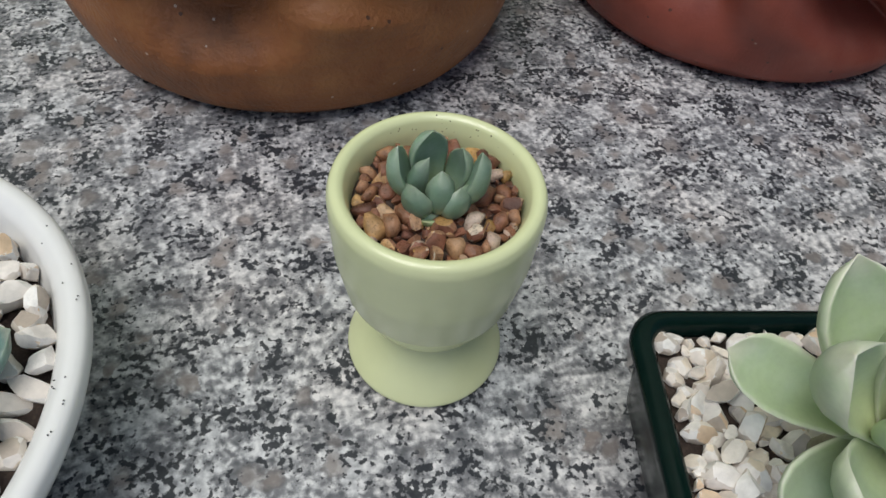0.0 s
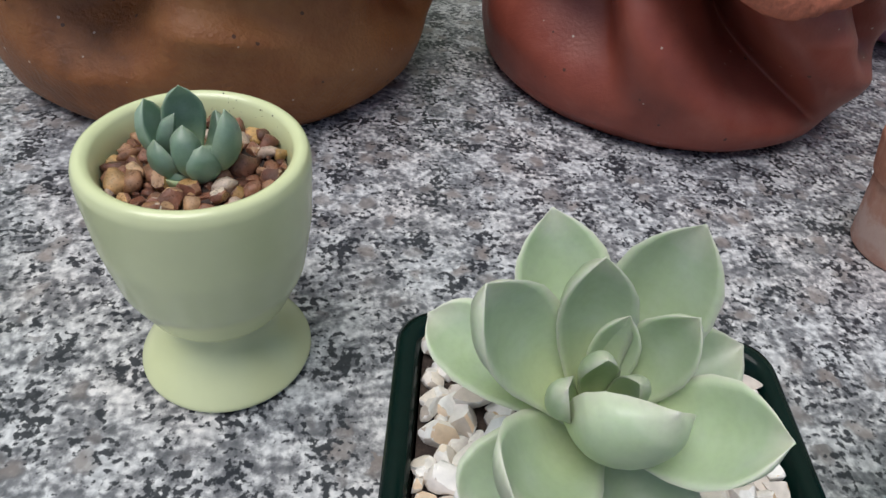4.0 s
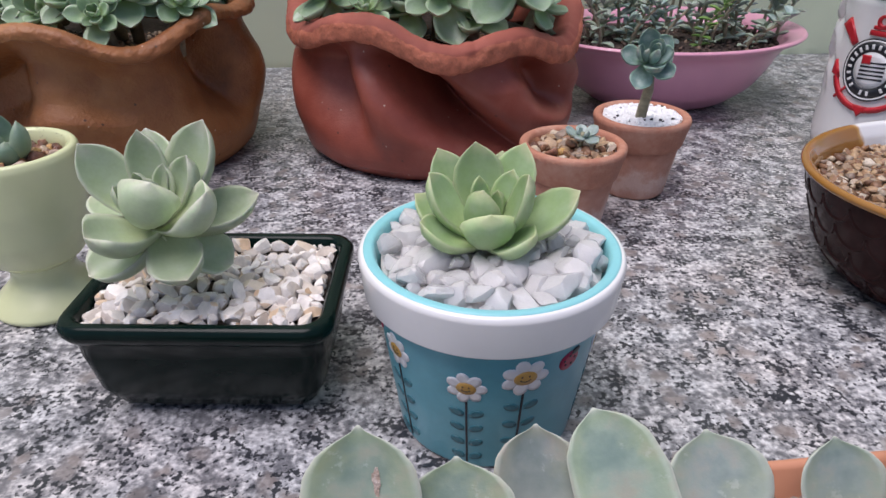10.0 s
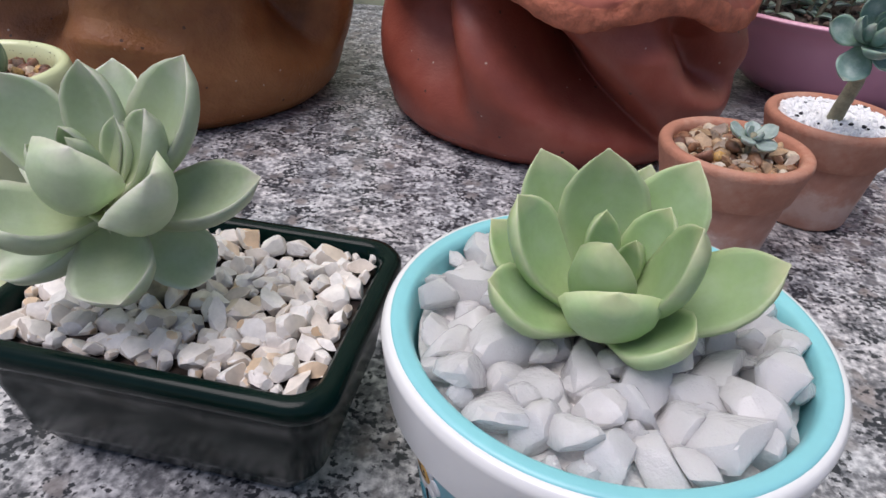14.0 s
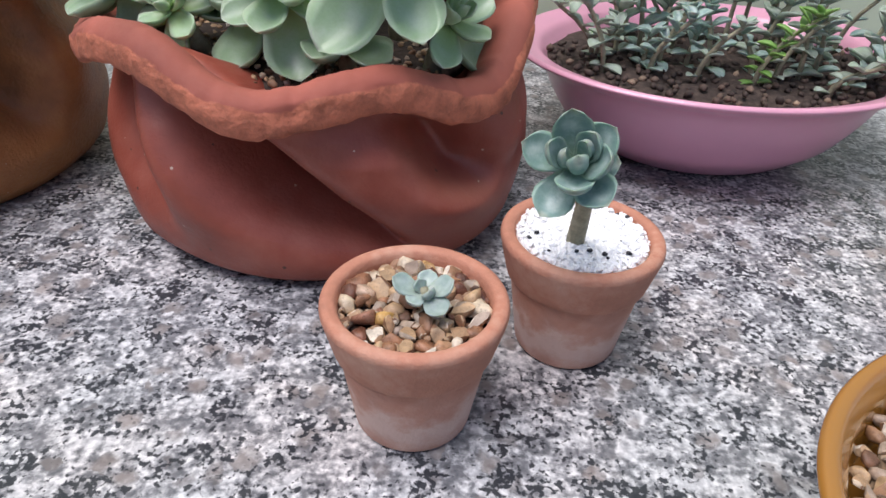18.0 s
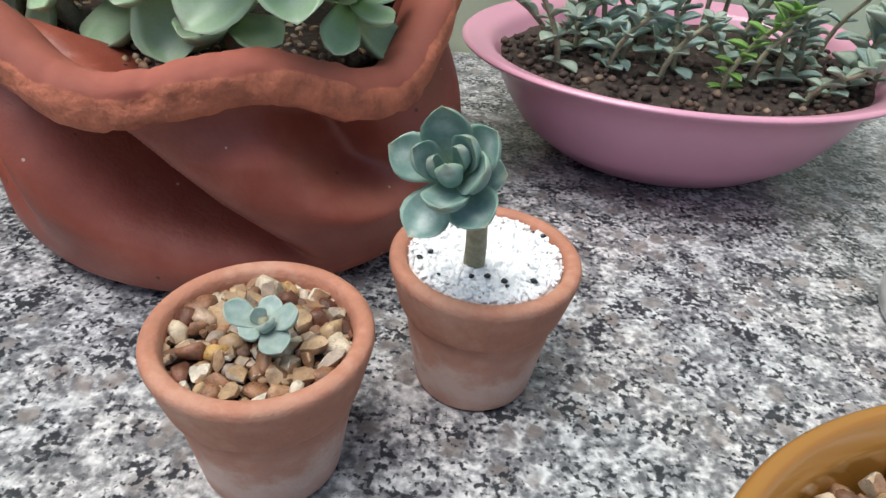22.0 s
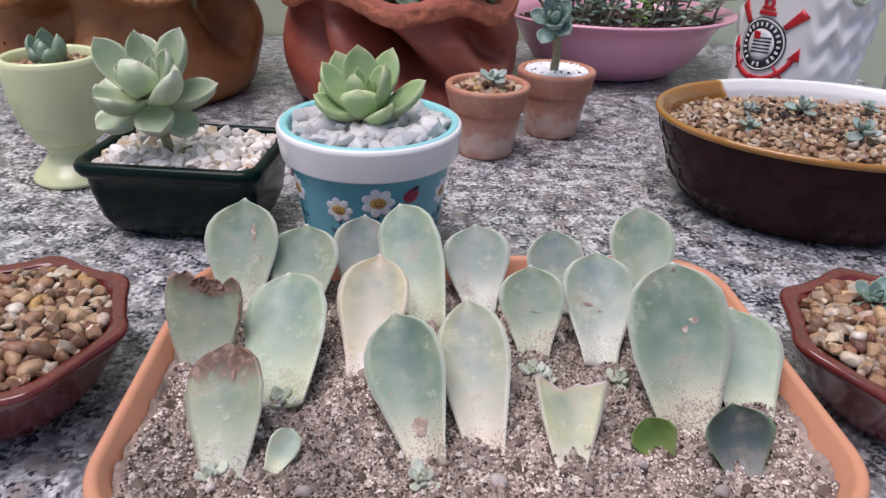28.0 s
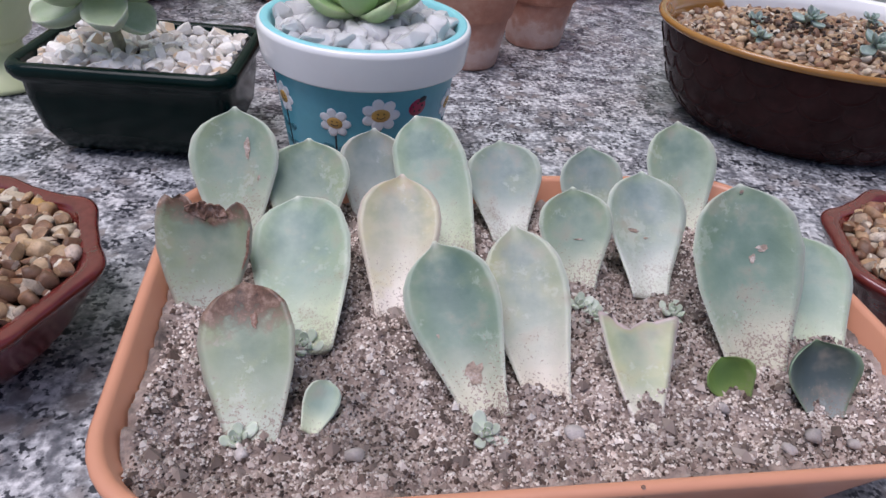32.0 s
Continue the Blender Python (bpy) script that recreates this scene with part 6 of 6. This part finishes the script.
    c = mix(ns, ls, maths(ns, ls, "MULTIPLY", sc.outputs[0], 0.20), c, patch or (0.70, 0.74, 0.70))
    if burn:
        t = maths(ns, ls, "ADD", lon.outputs["Fac"], maths(ns, ls, "MULTIPLY", maths(ns, ls, "SUBTRACT", n2.outputs[0], 0.5), 0.5))
        br = ramp(ns, [(max(0.0, 0.86 - burn), (0, 0, 0)), (min(0.99, 1.02 - burn), (1, 1, 1))])
        ls.new(t, br.inputs[0])
        wc = ramp(ns, [(0.35, (0.05, 0.02, 0.014)), (0.5, (0.16, 0.075, 0.05)), (0.65, (0.34, 0.22, 0.17))])
        ls.new(n2.outputs[0], wc.inputs[0])
        c = mix(ns, ls, maths(ns, ls, "MULTIPLY", br.outputs[0], 0.92), c, wc.outputs[0])
    # sand stuck to the foot
    gr = maths(ns, ls, "ADD", n3.outputs[0], maths(ns, ls, "MULTIPLY", maths(ns, ls, "SUBTRACT", 0.30, lon.outputs["Fac"]), 0.42))
    gr = maths(ns, ls, "ADD", gr, maths(ns, ls, "MULTIPLY", maths(ns, ls, "SUBTRACT", n4.outputs[0], 0.5), 0.35))
    g = ramp(ns, [(0.60, (0, 0, 0)), (0.63, (1, 1, 1))])
    ls.new(gr, g.inputs[0])
    gc = ramp(ns, [(0.60, (0.42, 0.34, 0.30)), (0.68, (0.16, 0.095, 0.07)), (0.76, (0.58, 0.50, 0.45))])
    ls.new(gr, gc.inputs[0])
    c = mix(ns, ls, maths(ns, ls, "MULTIPLY", g.outputs[0], min(1.0, dirt + 0.25)), c, gc.outputs[0])
    ls.new(c, b.inputs["Base Color"])
    b.inputs["Roughness"].default_value = 0.46
    b.inputs["Subsurface Weight"].default_value = 0.12
    b.inputs["Subsurface Radius"].default_value = (0.8, 1.0, 0.65)
    b.inputs["Subsurface Scale"].default_value = 0.002
    bump(ns, ls, b, n2.outputs[0], 0.22, 0.0007)
    return m


RIM = (0.62, 0.65, 0.54)
KINDS = {
    "sage": (cutting_material("sage_cutting", (0.487, 0.504, 0.395), (0.311, 0.386, 0.302), (0.277, 0.328, 0.244), RIM), "grey-green succulent leaf cutting standing in the sandy soil"),
    "mint": (cutting_material("mint_cutting", (0.504, 0.554, 0.403), (0.353, 0.445, 0.353), (0.319, 0.403, 0.319), RIM, 0.2), "mint green succulent leaf cutting standing in the sandy soil"),
    "blue": (cutting_material("blue_cutting", (0.538, 0.554, 0.504), (0.353, 0.412, 0.37), (0.252, 0.328, 0.26), RIM, 0.2), "blue-grey succulent leaf cutting standing in the sandy soil"),
    "violet": (cutting_material("violet_cutting", (0.42, 0.437, 0.395), (0.294, 0.328, 0.302), (0.277, 0.235, 0.21), RIM, 0.2), "greyish violet succulent leaf cutting standing in the sandy soil"),
    "peach": (cutting_material("peach_cutting", (0.68, 0.62, 0.57), (0.57, 0.53, 0.40), (0.47, 0.35, 0.25), (0.60, 0.50, 0.43)), "yellowing peach-tipped succulent leaf cutting in the soil"),
    "faded": (cutting_material("faded_cutting", (0.605, 0.538, 0.454), (0.454, 0.479, 0.395), (0.37, 0.319, 0.244), RIM), "long faded pale succulent leaf cutting in the soil"),
    "spotted": (cutting_material("spotted_cutting", (0.487, 0.47, 0.37), (0.218, 0.302, 0.235), (0.286, 0.344, 0.277), RIM, 0.8), "dark green succulent leaf cutting dusted with brown soil"),
    "burnt": (cutting_material("burnt_cutting", (0.42, 0.454, 0.386), (0.319, 0.37, 0.269), (0.20, 0.12, 0.08), (0.386, 0.353, 0.286), burn=0.20), "succulent leaf cutting with a withered brown tip"),
    "withered": (cutting_material("withered_cutting", (0.42, 0.454, 0.386), (0.319, 0.37, 0.269), (0.20, 0.12, 0.08), (0.386, 0.353, 0.286), burn=0.07), "green leaf cutting with a torn, withered brown top edge"),
    "dark": (cutting_material("dark_cutting", (0.26, 0.29, 0.28), (0.085, 0.115, 0.115), (0.10, 0.17, 0.09), (0.24, 0.34, 0.20)), "small dark green curled succulent leaf cutting"),
    "torn": (cutting_material("torn_cutting", (0.622, 0.588, 0.521), (0.47, 0.49, 0.34), (0.42, 0.27, 0.25), (0.55, 0.43, 0.42), 0.3), "torn pale leaf cutting with a pinkish cut edge"),
    "lime": (cutting_material("lime_cutting", (0.20, 0.28, 0.085), (0.14, 0.235, 0.055), (0.09, 0.16, 0.035), (0.22, 0.32, 0.11), 0.2), "small bright green leaf cutting half buried in the soil"),
}
SCAR = simple("dry_scar", (0.36, 0.27, 0.215), 0.8, 0.55, 350, 0.8, 900, second=(0.62, 0.54, 0.49))
CRUST = simple("dried_brown_skin", (0.24, 0.13, 0.09), 0.75, 0.75, 260, 0.9, 600, second=(0.58, 0.46, 0.40))


def cutting(kind, foot, tip, width, shape="cutting", cup=0.10, curl=0.05, scars=()):
    """A leaf stuck upright into the soil, its face to the tray's front. scars: across (-1 to 1), along (0 to 1), their two half sizes."""
    mt, label = KINDS[kind]
    foot, tip = Vector(foot), Vector(tip)
    foot, tip = foot - (tip - foot) * 0.10, tip + (tip - foot) * 0.02
    L, th = (tip - foot).length, width * 0.17
    ob = tagged(part("leaf_cutting", leaf_mesh(L, width, th, cup, curl, shape, 26, 12, {"cut": 0.13, "snip": 0.20}.get(shape, 0.0), width * 900), mt, None, "", frame_between(foot, tip, Vector((0.05, -1, 0.3)))), label, "leaf cutting", "leaf cuttings in the tray")
    if kind == "withered":
        # the withered end has curled over and hangs in folds
        k, m = (26, 9), []
        y0, span, tall = (0.86, 0.44, 0.10) if shape == "snip" else (0.84, 0.60, 0.13)
        for i in range(k[0] + 1):
            s = -1 + 2 * i / k[0]
            for j in range(k[1] + 1):
                v = j / k[1]
                rag = noise.noise(Vector((s * 4, v * 2, width * 300)))
                fold = noise.noise(Vector((s * 6, v * 3, width * 500 + 5)))
                tip = noise.noise(Vector((s * 2.5, 0.5, width * 700)))
                m.append((s * span * width / 2 * (1 - 0.35 * v * v) + 0.0006 * rag, L * (y0 + tall * v * (1 + 0.35 * tip) - 0.06 * (1 - v) * tip - (0.10 * s * s if shape != "snip" else 0)), cup * width * 0.5 * (s * span) ** 2 + th * 0.16 - curl * L * 4 * y0 * (1 - y0) + 0.0004 + 0.0012 * v * (1 + fold) + 0.0005 * fold))
        me = mesh_of("withered_end", m, [(i * (k[1] + 1) + j, (i + 1) * (k[1] + 1) + j, (i + 1) * (k[1] + 1) + j + 1, i * (k[1] + 1) + j + 1) for i in range(k[0]) for j in range(k[1])])
        w = part("withered_end", me, CRUST, ob, "curled brown withered end")
        w.modifiers.new("thickness", "SOLIDIFY").thickness = 0.0003
    us, ws = zip(*WIDTHS[shape])

    def face(s, u, lift):
        w = float(np.interp(u, us, ws)) * width / 2
        return (s * w, u * L, cup * w * 2 * s * s - curl * L * 4 * u * (1 - u) + th * 0.16 * math.sqrt(max(0, 1 - s * s)) * min(1, 0.55 + 0.45 * math.sin(math.pi * min(1, u * 0.9 + 0.12))) + lift)

    for k, (s0, u0, hs, hu) in enumerate(scars):
        n = 14
        vs = [face(s0, u0, 0.0003)]
        for i in range(n):
            q = 2 * math.pi * i / n
            g = 0.75 + 0.5 * noise.noise(Vector((math.cos(q) * 1.7, math.sin(q) * 1.7, k + u0 * 9)))
            vs.append(face(max(-0.98, min(0.98, s0 + hs * g * math.cos(q))), min(0.99, u0 + hu * g * math.sin(q)), 0.00022))
        part("scar", (vs, [(0, 1 + i, 1 + (i + 1) % n) for i in range(n)]), CRUST if kind in ("burnt", "withered") else SCAR, ob, "dry brown scar")
    return ob


for kind, foot, tip, width, shape, cup, scars in (
        ("sage", (0.1590, -0.0440, 0.0240), (0.1548, -0.0220, 0.0532), 0.0255, "cutting", 0.17, ((0.25, 0.72, 0.10, 0.09), (0.55, 0.5, 0.06, 0.025))),
        ("sage", (0.1785, -0.0430, 0.0240), (0.1757, -0.0217, 0.0452), 0.0250, "cutting", 0.17, ()),
        ("violet", (0.1950, -0.0290, 0.0240), (0.1936, -0.0106, 0.0450), 0.0205, "cutting", 0.17, ()),
        ("mint", (0.2212, -0.0405, 0.0245), (0.2063, -0.0106, 0.0502), 0.0220, "round", 0.15, ()),
        ("blue", (0.2372, -0.0300, 0.0240), (0.2327, -0.0094, 0.0441), 0.0235, "cutting", 0.17, ()),
        ("peach", (0.2060, -0.0690, 0.0245), (0.2045, -0.0379, 0.0450), 0.0225, "cutting", 0.17, ()),
        ("blue", (0.2630, -0.0260, 0.0240), (0.2600, -0.0119, 0.0459), 0.0195, "cutting", 0.17, ()),
        ("sage", (0.2555, -0.0520, 0.0240), (0.2525, -0.0341, 0.0436), 0.0210, "cutting", 0.17, ((0.1, 0.50, 0.2, 0.010),)),
        ("blue", (0.2755, -0.0510, 0.0240), (0.2741, -0.0234, 0.0448), 0.0235, "cutting", 0.17, ((-0.3, 0.52, 0.22, 0.020), (0.05, 0.47, 0.10, 0.012))),
        ("sage", (0.2930, -0.0200, 0.0240), (0.2904, 0.0039, 0.0497), 0.0230, "cutting", 0.17, ()),
        ("spotted", (0.2970, -0.0765, 0.0232), (0.2919, -0.0474, 0.0558), 0.0288, "round", 0.15, ((0.34, 0.66, 0.16, 0.022), (0.16, 0.61, 0.08, 0.030), (0.05, 0.955, 0.16, 0.014))),
        ("mint", (0.3150, -0.0735, 0.0235), (0.3110, -0.0481, 0.0430), 0.0230, "cutting", 0.17, ()),
        ("dark", (0.3080, -0.0925, 0.0225), (0.3039, -0.0838, 0.0374), 0.0172, "cutting", 0.28, ()),
        ("torn", (0.2649, -0.1004, 0.0235), (0.2644, -0.0770, 0.0332), 0.0200, "cut", 0.12, ()),
        ("lime", (0.2886, -0.0890, 0.0230), (0.2834, -0.0854, 0.0312), 0.0118, "round", 0.25, ()),
        ("faded", (0.2439, -0.0955, 0.0220), (0.2343, -0.0589, 0.0452), 0.0205, "cutting", 0.17, ()),
        ("spotted", (0.2289, -0.0988, 0.0236), (0.2149, -0.0687, 0.0447), 0.0225, "cutting", 0.17, ((0.0, 0.27, 0.32, 0.07), (-0.55, 0.5, 0.05, 0.015))),
        ("mint", (0.1870, -0.0836, 0.0250), (0.1781, -0.0491, 0.0420), 0.0262, "round", 0.15, ()),
        ("withered", (0.1595, -0.0765, 0.0235), (0.1597, -0.0645, 0.0490), 0.0230, "snip", 0.12, ((0.92, 0.66, 0.06, 0.2),)),
        ("burnt", (0.1815, -0.1120, 0.0245), (0.1743, -0.0873, 0.0429), 0.0212, "round", 0.14, ((0.15, 0.76, 0.10, 0.07),)),
        ("mint", (0.1922, -0.1090, 0.0238), (0.1947, -0.0999, 0.0285), 0.0080, "round", 0.15, ())):
    cutting(kind, foot, tip, width, shape, cup, 0.1 if kind == "dark" else 0.05, scars)
LEAF_TINY = leaf_material("pale_sprout_leaf", (0.54, 0.58, 0.48), (0.52, 0.58, 0.48), (0.56, 0.58, 0.48), (0.62, 0.66, 0.57), 0.4)
for k, (x, y, r) in enumerate(((0.1862, -0.0852, 0.0056), (0.1787, -0.1135, 0.0048), (0.2288, -0.1074, 0.0050), (0.2550, -0.0610, 0.0044), (0.2590, -0.0630, 0.0047), (0.2805, -0.0600, 0.0048))):
    tt = thing("sprout", (x, y, soil_at(x, y) + 0.0004), "tiny pale blue-green succulent sprout in sandy soil", "succulent", "sprouts in the tray")
    rosette(tt, (0, 0, 0), (0.0, -0.3, 1), r, 12, LEAF_TINY, k + 3, width=0.6, thick=0.3, low=15, cup=0.02, shape="round")
TRAY_STONE = stone_set("stone", random_material("grey_stone", [(0.0, (0.34, 0.30, 0.28)), (0.5, (0.45, 0.40, 0.38)), (1.0, (0.72, 0.66, 0.62))], 0.8, 6.0, grains=0.3), 4, rough=0.5)
for k, (x, y, r) in enumerate(((0.2023, -0.1163, 0.0048), (0.2472, -0.1070, 0.0066), (0.1800, -0.1174, 0.0038), (0.3091, -0.1029, 0.0050), (0.2920, -0.1075, 0.0040), (0.1850, -0.0985, 0.0035), (0.2990, -0.1030, 0.0050), (0.2820, -0.0965, 0.0045))):
    ob = tagged(new("stone", TRAY_STONE[k % 4]), "small greyish stone lying on the sandy soil", "stone", "stones in the tray")
    ob.matrix_basis = Matrix.LocRotScale((x, y, soil_at(x, y) + r * 0.15), Euler((0.2, 0.1, k * 1.3)), (r, r, r))
part("nick", lathe(rounded([(0.0, 0.0), (0.0005, 0.0), (0.0004, 0.0004), (0.0, 0.0005)], 0.0001), 8), CRUST, tray, "dark nick in the rim", pose(0.0105, -b + 0.0008, 0.0315))

# ---- metal bracket past the counter's end ----
br = tagged(part("bracket", ring_box([(0.014, 0.02, 0.002, -0.10), (0.014, 0.02, 0.002, 0.018), (0.0128, 0.0188, 0.0015, 0.0192)], 3), GREY_METAL, None, "", pose(0.610, 0.452, 0, 0, 0, TURN)), "plain grey metal post against the green wall", "post")
part("flange", ring_box([(0.002, 0.022, 0.0008, -0.10), (0.002, 0.022, 0.0008, 0.021)], 2), GREY_METAL, br, "", pose(-0.018, -0.004, 0))
